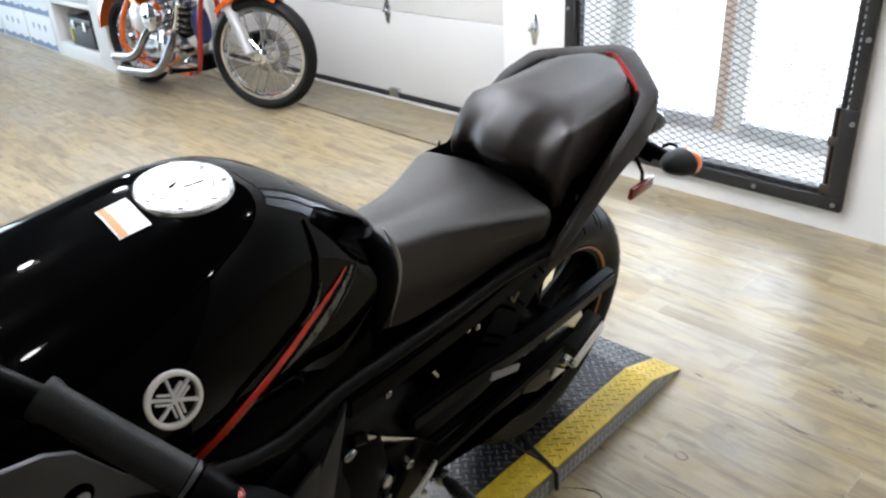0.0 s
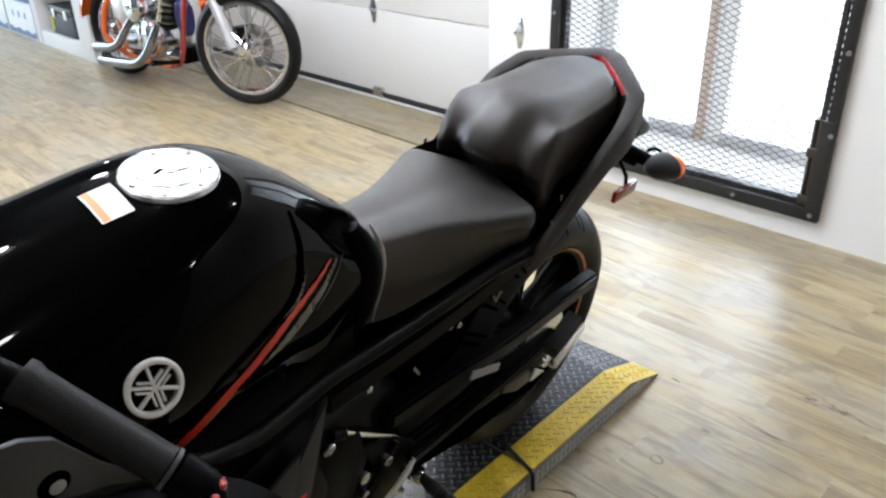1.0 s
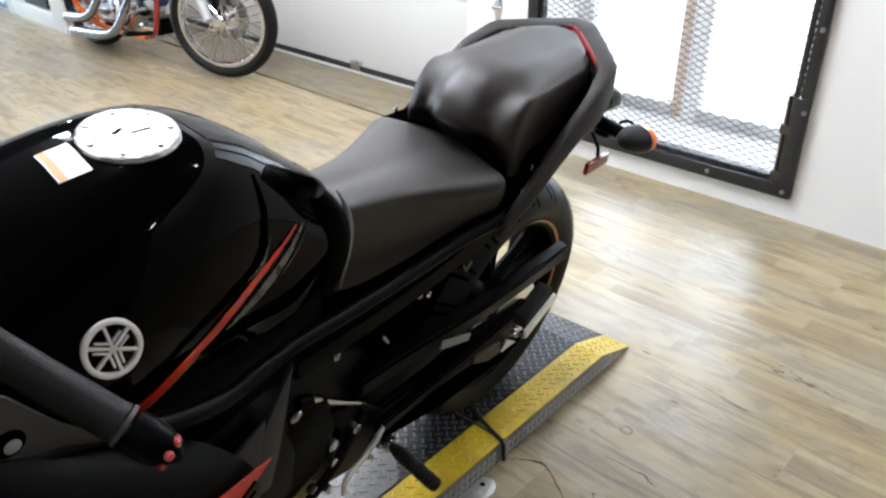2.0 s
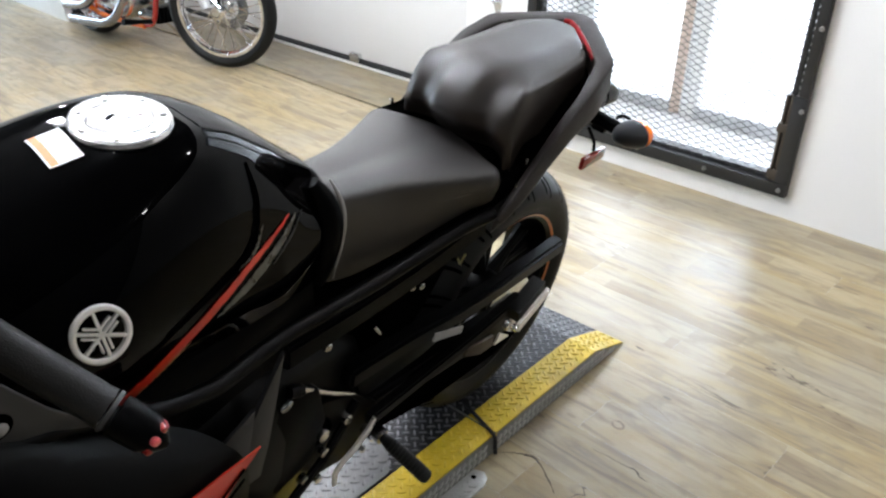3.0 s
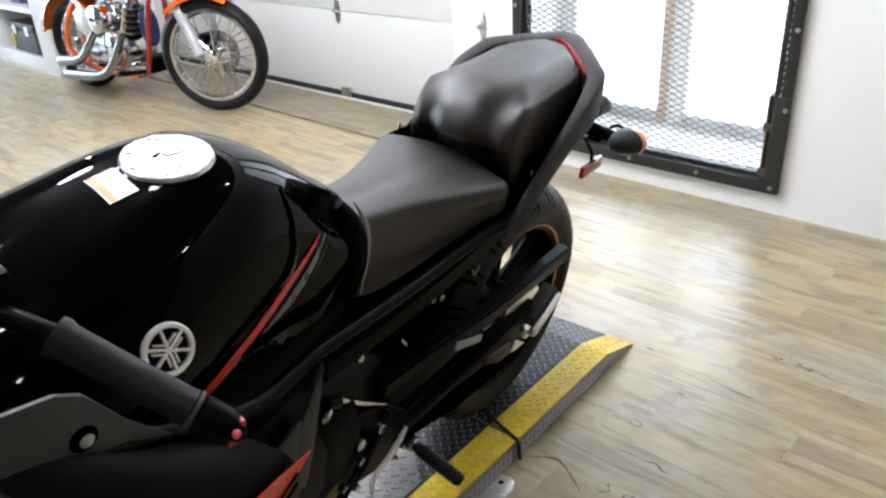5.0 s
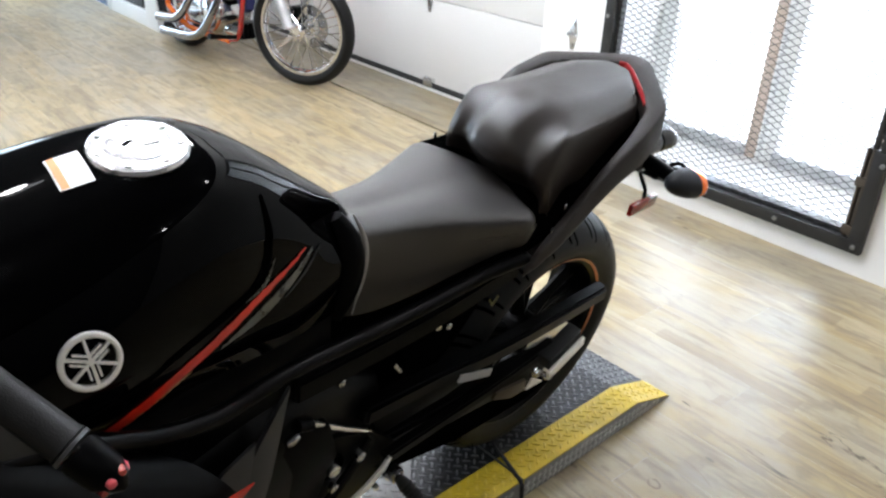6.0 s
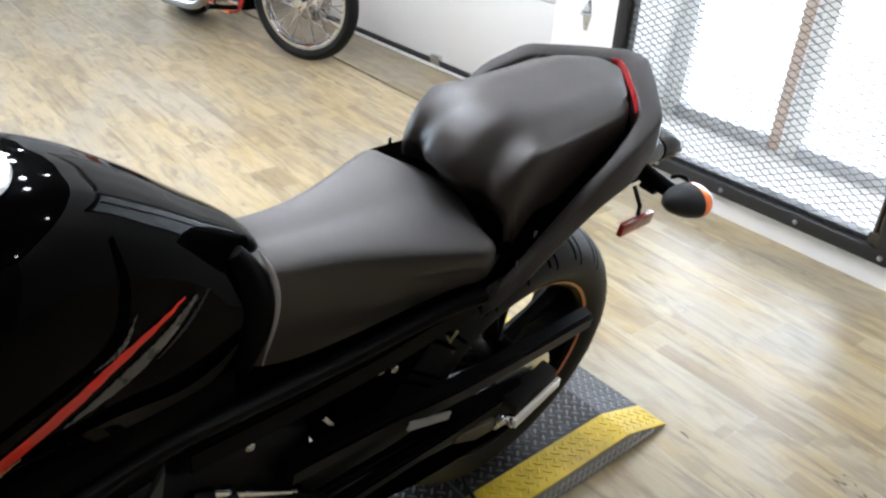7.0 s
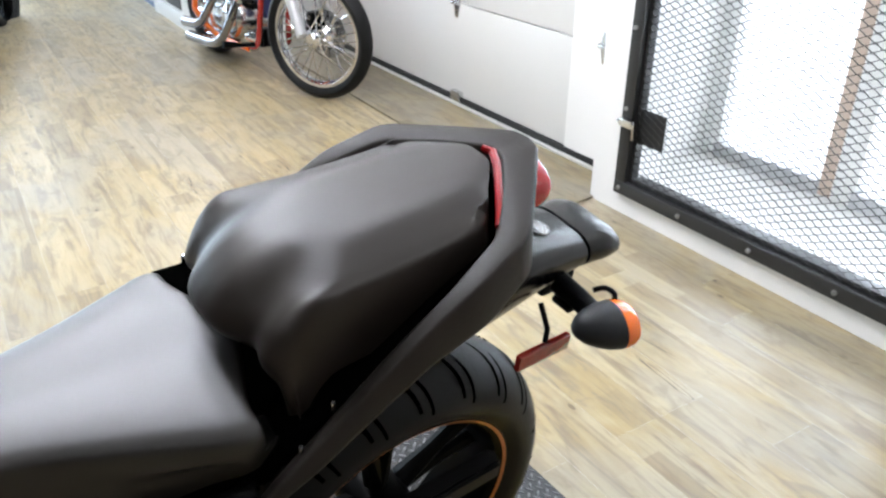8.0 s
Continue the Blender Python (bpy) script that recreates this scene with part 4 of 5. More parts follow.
# small bright bolts in the gap beside the pillion pad
for p in ((0.138, -0.172, 0.766), (0.151, -0.215, 0.740), (-0.131, -0.212, 0.777)):
    bolt(bike, p, 0.0032, "z", h=0.005)
# added block closes the see-through gap in shade black
part("pad_bracket", boxm(-0.135, 0.100, -0.255, -0.150, 0.690, 0.772, bevel=0.008), SHADEBLACK, bike, "black bracket below the pillion seat")

# foot plate, peg and gear lever
part("foot_plate", side_plate([(-0.655, 0.46), (-0.60, 0.47), (-0.53, 0.44), (-0.46, 0.37), (-0.47, 0.31), (-0.52, 0.28), (-0.60, 0.30), (-0.66, 0.36)], 0.118, 0.012, 0.004), BLACKMETAL, bike, "black cast foot plate")
part("heel_guard", side_plate([(-0.494, 0.374), (-0.488, 0.366), (-0.499, 0.343), (-0.530, 0.318), (-0.562, 0.306), (-0.574, 0.294), (-0.572, 0.266), (-0.582, 0.266), (-0.585, 0.302), (-0.570, 0.319), (-0.540, 0.332), (-0.511, 0.354)], 0.138, 0.005, 0.0015), ALLOY, bike, "bare alloy heel guard")
for y, z, rad in ((-0.609, 0.412, 0.012), (-0.556, 0.410, 0.010), (-0.604, 0.367, 0.010), (-0.501, 0.337, 0.007), (-0.506, 0.294, 0.006), (-0.480, 0.302, 0.006), (-0.645, 0.333, 0.010), (-0.614, 0.310, 0.008)):
    bolt(bike, (0.127, y, z), rad, "x", h=0.007)
# raised black ring: the recess's shade painted round the pivot bolt
part("bolt_recess", lathe([(0.013, 0.0), (0.014, 0.004), (0.022, 0.005), (0.025, 0.003), (0.026, -0.002)], "x", 24, Matrix.Translation((0.119, -0.609, 0.412))), SHADEBLACK, bike, "raised black ring painting the shaded recess of the pivot bolt")
fp = part("foot_peg", tube([(0.150, -0.476, 0.319), (0.165, -0.475, 0.315), (0.243, -0.467, 0.292), (0.248, -0.466, 0.290)], [0.009, 0.013, 0.013, 0.009], 14), RUBBER, bike, "ribbed rubber foot peg")
for k in range(11):
    u = 0.168 + 0.0068 * k
    part("rib", lathe([(0.0135, -0.0014), (0.0148, 0), (0.0135, 0.0014)], "x", 14, Matrix.Translation((u, -0.475 + (u - 0.165) * 0.10, 0.315 - (u - 0.165) * 0.295)) @ pose(0, 0, 0, 0, 16, 6)), RUBBER, fp)
part("peg_bracket", boxm(0.128, 0.152, -0.488, -0.466, 0.308, 0.334, bevel=0.005), DARKCHROME, bike)
part("gear_rod", tube([(0.118, -0.653, 0.537), (0.1155, -0.59, 0.484), (0.113, -0.525, 0.432)], [0.0055, 0.0045, 0.004], 8), STEEL, bike, "bright gear linkage rod")
part("rod_end", tube([(0.118, -0.68, 0.548), (0.118, -0.655, 0.537)], 0.010, 10), SATIN, bike)
part("gear_lever", tube([(0.122, -0.53, 0.43), (0.13, -0.60, 0.36), (0.135, -0.68, 0.31), (0.165, -0.70, 0.305), (0.19, -0.70, 0.305)], 0.008, 8, smooth_n=16), BLACKMETAL, bike)
# engine cases and the parts round them
part("gearbox_case", body([half(-0.90, (0, 0.58), (0.10, 0.57), (0.13, 0.50), (0.13, 0.35), (0.09, 0.22)), half(-0.75, (0, 0.60), (0.10, 0.59), (0.13, 0.52), (0.13, 0.35), (0.09, 0.20)), half(-0.60, (0, 0.57), (0.08, 0.56), (0.105, 0.50), (0.105, 0.34), (0.08, 0.22)), half(-0.48, (0, 0.50), (0.06, 0.50), (0.08, 0.45), (0.08, 0.34), (0.06, 0.26))], 10, 20), BLACKMETAL, bike, "black engine cases")
part("air_box", body([half(-1.12, (0, 0.74), (0.09, 0.74), (0.12, 0.70), (0.125, 0.60), (0.10, 0.50)), half(-0.90, (0, 0.74), (0.09, 0.73), (0.118, 0.69), (0.12, 0.60), (0.10, 0.50)), half(-0.72, (0, 0.73), (0.07, 0.72), (0.095, 0.69), (0.10, 0.60), (0.08, 0.50)), half(-0.60, (0, 0.71), (0.05, 0.71), (0.075, 0.68), (0.08, 0.60), (0.06, 0.52))], 8, 14), SATIN, bike)
part("sprocket_cover", side_plate([(-0.735, 0.50), (-0.68, 0.54), (-0.62, 0.52), (-0.60, 0.44), (-0.63, 0.36), (-0.70, 0.34), (-0.745, 0.40)], 0.125, 0.03, 0.008), SATIN, bike)
part("hose_fitting", body([half(-0.745, (0, 0.012), (0.008, 0.01), (0.012, 0.0), (0.008, -0.012)), half(-0.72, (0, 0.018), (0.012, 0.013), (0.016, 0.0), (0.011, -0.018)), half(-0.695, (0, 0.012), (0.009, 0.01), (0.012, 0.0), (0.008, -0.012))], 8, 8), DARKCHROME, bike).matrix_basis = pose(0.130, -0.40, 0.605, 12, 0, 0) @ Matrix.Scale(0.42, 4)
# recessed parts, their shade painted in as near-black
part("under_seat_box", body([half(-0.62, (0, 0.70), (0.04, 0.69), (0.05, 0.67), (0.055, 0.60), (0.05, 0.50)), half(-0.40, (0, 0.71), (0.06, 0.70), (0.078, 0.67), (0.075, 0.58), (0.06, 0.48)), half(-0.22, (0, 0.73), (0.10, 0.73), (0.125, 0.70), (0.10, 0.64), (0.07, 0.60))], 8, 14), SHADEBLACK, bike)
part("inner_mudguard", body([half(-0.44, (0, 0.56), (0.05, 0.555), (0.08, 0.53), (0.09, 0.46), (0.085, 0.40)), half(-0.34, (0, 0.635), (0.05, 0.63), (0.082, 0.60), (0.09, 0.54), (0.085, 0.48)), half(-0.26, (0, 0.655), (0.04, 0.65), (0.07, 0.63), (0.08, 0.59), (0.075, 0.55))], 8, 12), SHADEBLACK, bike)
part("yellow_mark", tube([(0.088, -0.245, 0.565), (0.088, -0.235, 0.548), (0.088, -0.222, 0.565)], 0.0022, 6), material("yellow_paint_mark", (0.16, 0.14, 0.03), 0.5), bike)
# final drive
part("axle_plate", side_plate([(-0.208, 0.325), (-0.201, 0.340), (-0.105, 0.323), (-0.098, 0.291), (-0.147, 0.294)], 0.127, 0.008, 0.003), material("dull_bronze_plate", (0.05, 0.037, 0.025), 0.5, 0.4, drift=0.3, grain=0.2), bike, "dull bare metal axle plate")
part("axle_tab", side_plate([(-0.102, 0.295), (-0.089, 0.322), (-0.045, 0.290)], 0.131, 0.004, 0.001), ALLOY, bike)
# added black plate keeps the lower rim dark and out of sight
part("lower_chain_guard", side_plate([(-0.50, 0.375), (-0.20, 0.375), (0.0, 0.335), (0.075, 0.31), (0.06, 0.262), (-0.06, 0.235), (-0.28, 0.25), (-0.48, 0.30)], 0.116, 0.006, 0.003), SHADEBLACK, bike)
sp = part("rear_sprocket", lathe([(0.03, 0.088), (0.085, 0.088), (0.092, 0.086), (0.092, 0.082), (0.085, 0.080), (0.03, 0.080)], "x", 42, Matrix.Translation((0, 0, TR)), closed=True), STEEL, bike, "steel rear sprocket")
part("axle_nut", lathe([(0, 0.135), (0.012, 0.135), (0.016, 0.128), (0.016, 0.112), (0, 0.112)], "x", 6, Matrix.Translation((0, 0.0, TR))), STEEL, bike)
part("chain_adjuster", boxm(0.112, 0.124, -0.03, 0.05, TR - 0.02, TR + 0.02, bevel=0.004), ALLOY, bike)
for nm, dz in (("chain_run", 0.088), ("chain_run", -0.088)):
    bm = bmesh.new()
    for k in range(36):
        y = -0.56 + k * 0.0159
        z = TR + dz + (0.305 + 0.045 - TR - dz * 0.45 - 0.0) * (-(y) / 0.60) * 0.9
        box(bm, 0.076, 0.092, y - 0.0072, y + 0.0072, z - 0.006, z + 0.006)
    tagged(part(nm, bm, CHAINDARK if dz < 0 else BLACKMETAL, bike, smooth=0), kind="stuff")
part("side_stand", tube([(0.10, -0.66, 0.24), (0.16, -0.63, 0.13), (0.235, -0.60, 0.052)], [0.014, 0.012, 0.012], 10), BLACKMETAL, bike)
part("stand_foot", boxm(0.215, 0.27, -0.625, -0.575, 0.040, 0.050, bevel=0.003, m=None), BLACKMETAL, bike)

# ---- tank fittings ----
FM = Matrix.Translation((0.010, -0.826, 0.9650)) @ pose(0, 0, 0, 4, 0, 0) @ Matrix.Diagonal((0.86, 0.86, 0.7, 1))
cap = part("filler_cap", lathe([(0, 0.006), (0.036, 0.006), (0.0385, 0.0045), (0.040, 0.0025), (0.0415, 0.0045), (0.056, 0.004), (0.0595, 0.002), (0.061, -0.004), (0.058, -0.01), (0, -0.01)], "z", 48, FM), CAPALLOY, bike, "satin alloy filler cap")
cap.matrix_basis = TANKFIT
part("lock_flap", slab([(-0.008, -0.016), (0.008, -0.016), (0.012, 0.012), (0.0, 0.02), (-0.012, 0.012)], 0.006, 0.009, 0.001, FM @ pose(0, 0.012, 0)), CAPALLOY, cap)
part("key_slot", slab([(-0.004, -0.008), (0.003, -0.008), (0.001, 0.006), (-0.002, 0.010)], 0.0062, 0.0066, 0, FM @ pose(-0.005, -0.010, 0, 0, 0, 20)), SHADEBLACK, cap)
for k in range(7):
    t = radians(360 / 7 * k + 12)
    p = FM @ Vector((0.0495 * math.cos(t), 0.0495 * math.sin(t), 0.0045))
    bolt(cap, p, 0.0042, "z", h=0.002)


def sticker(p, w, h, turn, name, mat, label, lift, parent=None, u0=-1, u1=1):
    """A rounded label laid on the tank top at x, y."""
    bm = bmesh.new()
    rows = []
    for i in range(7):
        row = []
        for j in range(9):
            a, b = (i / 6 - 0.5) * w, (u0 + (u1 - u0) * j / 8) * h / 2
            c, s = math.cos(radians(turn)), math.sin(radians(turn))
            x, y = p[0] + c * a - s * b, p[1] + s * a + c * b
            row.append((x, y, tank_z(x, y) + lift))
        rows.append(row)
    grid(bm, rows)
    bmesh.ops.recalc_face_normals(bm, faces=bm.faces)
    ob = part(name, bm, mat, parent or bike, label)
    if not parent:
        ob.matrix_basis = TANKFIT
    return ob


def tank_z(x, y):
    j = min(range(97), key=lambda k: abs(TANK_SKIN[0][k].y - y))
    j2 = min(j + 1, 96) if TANK_SKIN[0][j].y < y else max(j - 1, 0)
    def zz(jj):
        col = [TANK_SKIN[i][jj] for i in range(25)]
        for a, b in zip(col, col[1:]):
            if a.x <= abs(x) <= b.x:
                return a.z + (b.z - a.z) * (abs(x) - a.x) / max(b.x - a.x, 1e-6)
        return col[0].z
    y0, y1 = TANK_SKIN[0][j].y, TANK_SKIN[0][j2].y
    u = 0 if j == j2 else (y - y0) / (y1 - y0)
    return zz(j) * (1 - u) + zz(j2) * u


LABEL = (0.009, -0.899)
lab = sticker(LABEL, 0.055, 0.034, -7, "warning_label", PAPER, "white warning label with an orange band", 0.0012)
sticker(LABEL, 0.0535, 0.032, -7, "orange_band", ORANGEINK, "", 0.0018, lab, -0.95, -0.45)
GREYPRINT = material("grey_print", (0.55, 0.54, 0.53), 0.6)
for u in (-0.25, 0.0, 0.25, 0.5):
    sticker(LABEL, 0.044, 0.032, -7, "print_line", GREYPRINT, "", 0.0018, lab, u, u + 0.06)

# round silver badge on the flank: ring and three crossed bars
EC = Vector((0, -0.958, 0.848))
EC.x = tank_x(EC.y, EC.z)
nx = Vector((1, -(tank_x(EC.y + 0.02, EC.z) - tank_x(EC.y - 0.02, EC.z)) / 0.04, -(tank_x(EC.y, EC.z + 0.015) - tank_x(EC.y, EC.z - 0.015)) / 0.03)).normalized()
nx = (nx * 0.68 + Vector((0.82, -0.42, 0.40)) * 0.32).normalized()
EC += nx * 0.003
ty = (Vector((0, 1, 0)) - nx * nx.y).normalized()
EM = Matrix.Translation(EC) @ Matrix((ty, nx.cross(ty), nx)).transposed().to_4x4()
badge = part("round_badge", lathe([(0.0235, 0.0), (0.0235, 0.0042), (0.025, 0.005), (0.0275, 0.005), (0.029, 0.0038), (0.029, 0.0)], "z", 48, EM, closed=True), ALLOY, bike, "round silver badge with three crossed bars")
badge.matrix_basis = TANKFIT
for k in range(3):
    for nm, a in (("bar", (-0.0235, 0.0235, -0.0016, 0.0016, 0.001, 0.0045)), ("bar", (0.004, 0.018, 0.0035, 0.0058, 0.001, 0.0042)), ("bar", (0.004, 0.018, -0.0058, -0.0035, 0.001, 0.0042))):
        part(nm, boxm(*a, bevel=0.0006, m=EM @ pose(0, 0, 0, 0, 0, 60 * k * 2 + 35)), ALLOY, badge)

decal("red_stripe", [(-0.660, 0.825), (-0.71, 0.811), (-0.757, 0.796), (-0.81, 0.773), (-0.858, 0.751), (-0.90, 0.732), (-0.935, 0.716), (-0.962, 0.705)], [0.001, 0.004, 0.0065, 0.008, 0.009, 0.0115, 0.012, 0.007], RED, "tapering red stripe")
decal("stripe_edge", [(-0.84, 0.747), (-0.88, 0.728), (-0.92, 0.709)], [0.0005, 0.003, 0.0012], material("copper_edge", (0.35, 0.2, 0.1), 0.3, coat=1.0), "")
decal("grey_graphic", [(-0.645, 0.818), (-0.69, 0.795), (-0.74, 0.774), (-0.80, 0.757)], [0.002, 0.006, 0.008, 0.001], GREYMARK, "mottled grey graphic", 0.0008)
decal("grey_graphic", [(-0.628, 0.815), (-0.66, 0.796), (-0.70, 0.776)], [0.0006, 0.002, 0.0008], GREYPANEL, "")
decal("grey_graphic", [(-0.715, 0.84), (-0.735, 0.815), (-0.765, 0.807)], [0.0006, 0.003, 0.001], GREYMARK, "")

# seam strip, widened to paint the dark reflection along the tank's edge
decal("panel_seam", [(-0.722, 0.915), (-0.722, 0.865), (-0.745, 0.822), (-0.80, 0.805), (-0.85, 0.792), (-0.90, 0.776), (-0.985, 0.768)], [0.002, 0.0055, 0.006, 0.005, 0.004, 0.003, 0.002], SHADEBLACK, "dark seam below the tank skin with a painted dark reflection", 0.001)

# black crescent skirt between tank and seat, and the seat's lip with its highlight painted pale
LIP = [(0.052, -0.558, 0.824), (0.063, -0.547, 0.797), (0.070, -0.543, 0.766), (0.074, -0.547, 0.733), (0.077, -0.556, 0.70), (0.079, -0.564, 0.672)]
for s in (1, -1):
    rail("seat_lip", [(s * x, y, z) for x, y, z in (LIP if s > 0 else LIP[2:])], [0.0010 + 0.0036 * math.sin(math.pi * min(1.0, 1.12 * k / 30)) ** 0.8 if k < 27 else 0.0012 for k in range(31)], LIPGREY, "seat edge with its highlight painted pale grey", 12, 30)
    rail("seat_skirt", [(s * (x - 0.011), y - 0.025, z - 0.002) for x, y, z in (LIP if s > 0 else LIP[2:])], [0.008 + 0.0175 * math.sin(math.pi * (0.08 + 0.84 * k / 30)) for k in range(31)], SATIN, "black skirt at the seat front", 16, 30)

# ---- front fairing, bars ----
PINK = material("pink_red_insert", (0.62, 0.08, 0.10), 0.3)
for s in (1, -1):
    bm = bmesh.new()
    fair = [
        [(0.150, -1.36, 0.88), (0.19, -1.36, 0.80), (0.21, -1.34, 0.66), (0.20, -1.30, 0.48), (0.15, -1.24, 0.34)],
        [(0.155, -1.22, 0.86), (0.20, -1.20, 0.79), (0.23, -1.18, 0.66), (0.22, -1.14, 0.48), (0.16, -1.08, 0.32)],
        [(0.160, -1.10, 0.825), (0.205, -1.06, 0.765), (0.235, -1.04, 0.66), (0.222, -1.00, 0.50), (0.165, -0.94, 0.33)],
        [(0.155, -1.00, 0.755), (0.195, -0.96, 0.715), (0.225, -0.93, 0.65), (0.215, -0.90, 0.53), (0.165, -0.86, 0.36)],
        [(0.148, -0.93, 0.70), (0.175, -0.88, 0.675), (0.205, -0.84, 0.63), (0.20, -0.82, 0.56), (0.16, -0.79, 0.42)],
    ]
    rows = [catmull(r, 16) for r in fair]
    cols = [catmull([r[i] for r in rows], 24) for i in range(17)]
    grid(bm, [[Vector((s * c[j].x, c[j].y, c[j].z)) for c in cols] for j in range(25)])
    bmesh.ops.recalc_face_normals(bm, faces=bm.faces)
    bmesh.ops.solidify(bm, geom=bm.faces[:], thickness=0.004)
    part("side_fairing", bm, FAIRING, bike, "matte black side fairing")
    trim = part("trim_panel", side_plate([(-1.30, 0.90), (-1.16, 0.898), (-1.085, 0.884), (-1.060, 0.868), (-1.022, 0.808), (-0.975, 0.752), (-1.0, 0.765), (-1.05, 0.784), (-1.16, 0.785), (-1.30, 0.78)], s * 0.170 if s > 0 else -0.164, 0.006, 0.002), TRIMGREY, bike, "matte dark grey trim panel with a recessed bolt")
    # black disc on the panel paints the shade of the bolt well
    part("bolt_well", lathe([(0.0, 0.0012), (0.013, 0.0014), (0.0145, 0.0006), (0.0145, -0.006)] if s > 0 else [(0.0145, 0.006), (0.0145, -0.0006), (0.013, -0.0014), (0, -0.0012)], "x", 24, Matrix.Translation((s * 0.1705, -1.068, 0.819))), SHADEBLACK, trim)
    part("trim_bolt", lathe([(0, 0.0045), (0.005, 0.004), (0.0075, 0.002), (0.0075, -0.002)] if s > 0 else [(0.0075, 0.002), (0.0075, -0.002), (0.005, -0.004), (0, -0.0045)], "x", 18, Matrix.Translation((s * 0.1705, -1.066, 0.816))), LIPGREY, trim)
    part("fairing_fin", side_plate([(-0.720, 0.676), (-0.730, 0.60), (-0.741, 0.519), (-0.755, 0.46), (-0.812, 0.46), (-0.782, 0.56)], s * 0.150 if s > 0 else -0.142, 0.008, 0.003), FINGREY, bike, "pointed dark grey fairing fin")
    part("fairing_fin", side_plate([(-0.775, 0.618), (-0.822, 0.592), (-0.90, 0.50), (-0.93, 0.44), (-0.80, 0.44), (-0.786, 0.53)], s * 0.160 if s > 0 else -0.154, 0.006, 0.002), FINGREY, bike)
    bm = side_plate([(-0.815, 0.629), (-0.868, 0.600), (-0.93, 0.545), (-1.0, 0.58), (-0.985, 0.645), (-0.935, 0.650), (-0.88, 0.642)], 0.0, 0.002)
    bmesh.ops.transform(bm, matrix=Matrix(((s, -0.154 * s, 0, s * (0.217 - 0.154 * 0.83)), (0, 1, 0, 0), (0, 0, 1, 0), (0, 0, 0, 1))), verts=bm.verts)
    bmesh.ops.recalc_face_normals(bm, faces=bm.faces)
    flash = part("red_flash", bm, RED, bike, "red fairing flash")
    for u in (0.0, 0.018):
        part("flash_line", tube([(s * (0.2185 + 0.154 * q), -0.83 - q, 0.626 - u - 0.42 * q) for q in (0.015, 0.06, 0.11)], 0.0016, 6), SHADEBLACK, flash)
    # handlebar
    part("handlebar", tube([(s * 0.05, -1.15, 0.985), (s * 0.12, -1.12, 0.985), (s * 0.19, -1.081, 0.961), (s * 0.28, -1.029, 0.906)], 0.0095, 12), BLACKMETAL, bike)
    def on(u):
        """A point along the bar's end, u metres from the grip's inner end."""
        return Vector((s * 0.188, -1.082, 0.962)) + Vector((s * 0.085, 0.049, -0.052)).normalized() * u
    g = part("grip", tube([on(0), on(0.006), on(0.012), on(0.06), on(0.118), on(0.122)], [0.0175, 0.0182, 0.0160, 0.0157, 0.0160, 0.0170], 18), GRIPRUBBER, bike, "black rubber grip")
    part("collar", tube([on(0.1235), on(0.127)], 0.0174, 18), TRIMGREY, g)
    be = part("bar_end", tube([on(0.1302), on(0.136), on(0.156), on(0.166), on(0.174)], [0.0165, 0.0172, 0.0165, 0.012, 0.003], 16), SATIN, bike, "knurled black bar end")
    for k in range(6):
        t = 2 * math.pi * k / 6 + 0.4
        ax = (on(1) - on(0)).normalized()
        e1 = ax.orthogonal().normalized()
        q = on(0.162) + (e1 * math.cos(t) + ax.cross(e1) * math.sin(t)) * 0.0105
        part("insert", lathe([(0, 0.006), (0.0035, 0.0045), (0.0047, 0), (0.0035, -0.0045), (0, -0.006)], "x", 12, Matrix.Translation(q)), PINK if k % 2 else REDPAINT, be)
    part("switch_box", boxm(s * 0.13 - 0.022, s * 0.13 + 0.022, -1.135, -1.085, 0.965, 1.01, bevel=0.008), SATIN, bike)
    part("lever", tube([(s * 0.12, -1.17, 0.985), (s * 0.18, -1.20, 0.965), (s * 0.26, -1.19, 0.93), (s * 0.33, -1.165, 0.905)], [0.009, 0.008, 0.007, 0.008], 10), BLACKMETAL, bike)
part("top_yoke", boxm(-0.11, 0.11, -1.20, -1.13, 0.955, 0.98, bevel=0.008), BLACKMETAL, bike)
for s in (1, -1):
    part("fork_leg", tube([(s * 0.10, -1.16, 0.96), (s * 0.10, -1.30, 0.60), (s * 0.10, -1.44, 0.30)], [0.022, 0.022, 0.028], 12), BLACKMETAL, bike)
part("nose_fairing", body([half(-1.62, (0, 0.82), (0.05, 0.81), (0.09, 0.78), (0.09, 0.74), (0.05, 0.70)), half(-1.50, (0, 0.95), (0.08, 0.93), (0.15, 0.85), (0.16, 0.74), (0.10, 0.66)), half(-1.36, (0, 1.00), (0.09, 0.98), (0.16, 0.90), (0.175, 0.78), (0.12, 0.68))], 10, 14), GLOSS, bike, "gloss black nose fairing")


# ---- strap and tie on the ramp ----
tagged(mesh_ob("tie_strap", tube([(-0.34, -0.50, RH + 0.007), (-0.20, -0.535, RH + 0.007), (-0.09, -0.573, RH + 0.006), (0.0, -0.600, RH + 0.005), (0.010, -0.603, RH - 0.002), (0.010, -0.601, 0.02), (0.011, -0.60, 0.005)], 0.0047, 8), STRAP, None), "thin black tie strap lying over the ramp edge", "strap").matrix_world = RAMP


jp = thing("joint_plate", RAMP, "bare tread plate flange on the floor beside the ramp", "plate")
part("flange", slab([(0.006, -0.674), (0.030, -0.664), (0.046, -0.675), (0.056, -0.70), (0.054, -0.78), (0.006, -0.80)], 0.001, 0.006, 0.0015), TREADBRIGHT, jp)
# flat black disc paints the dark inside of the hole
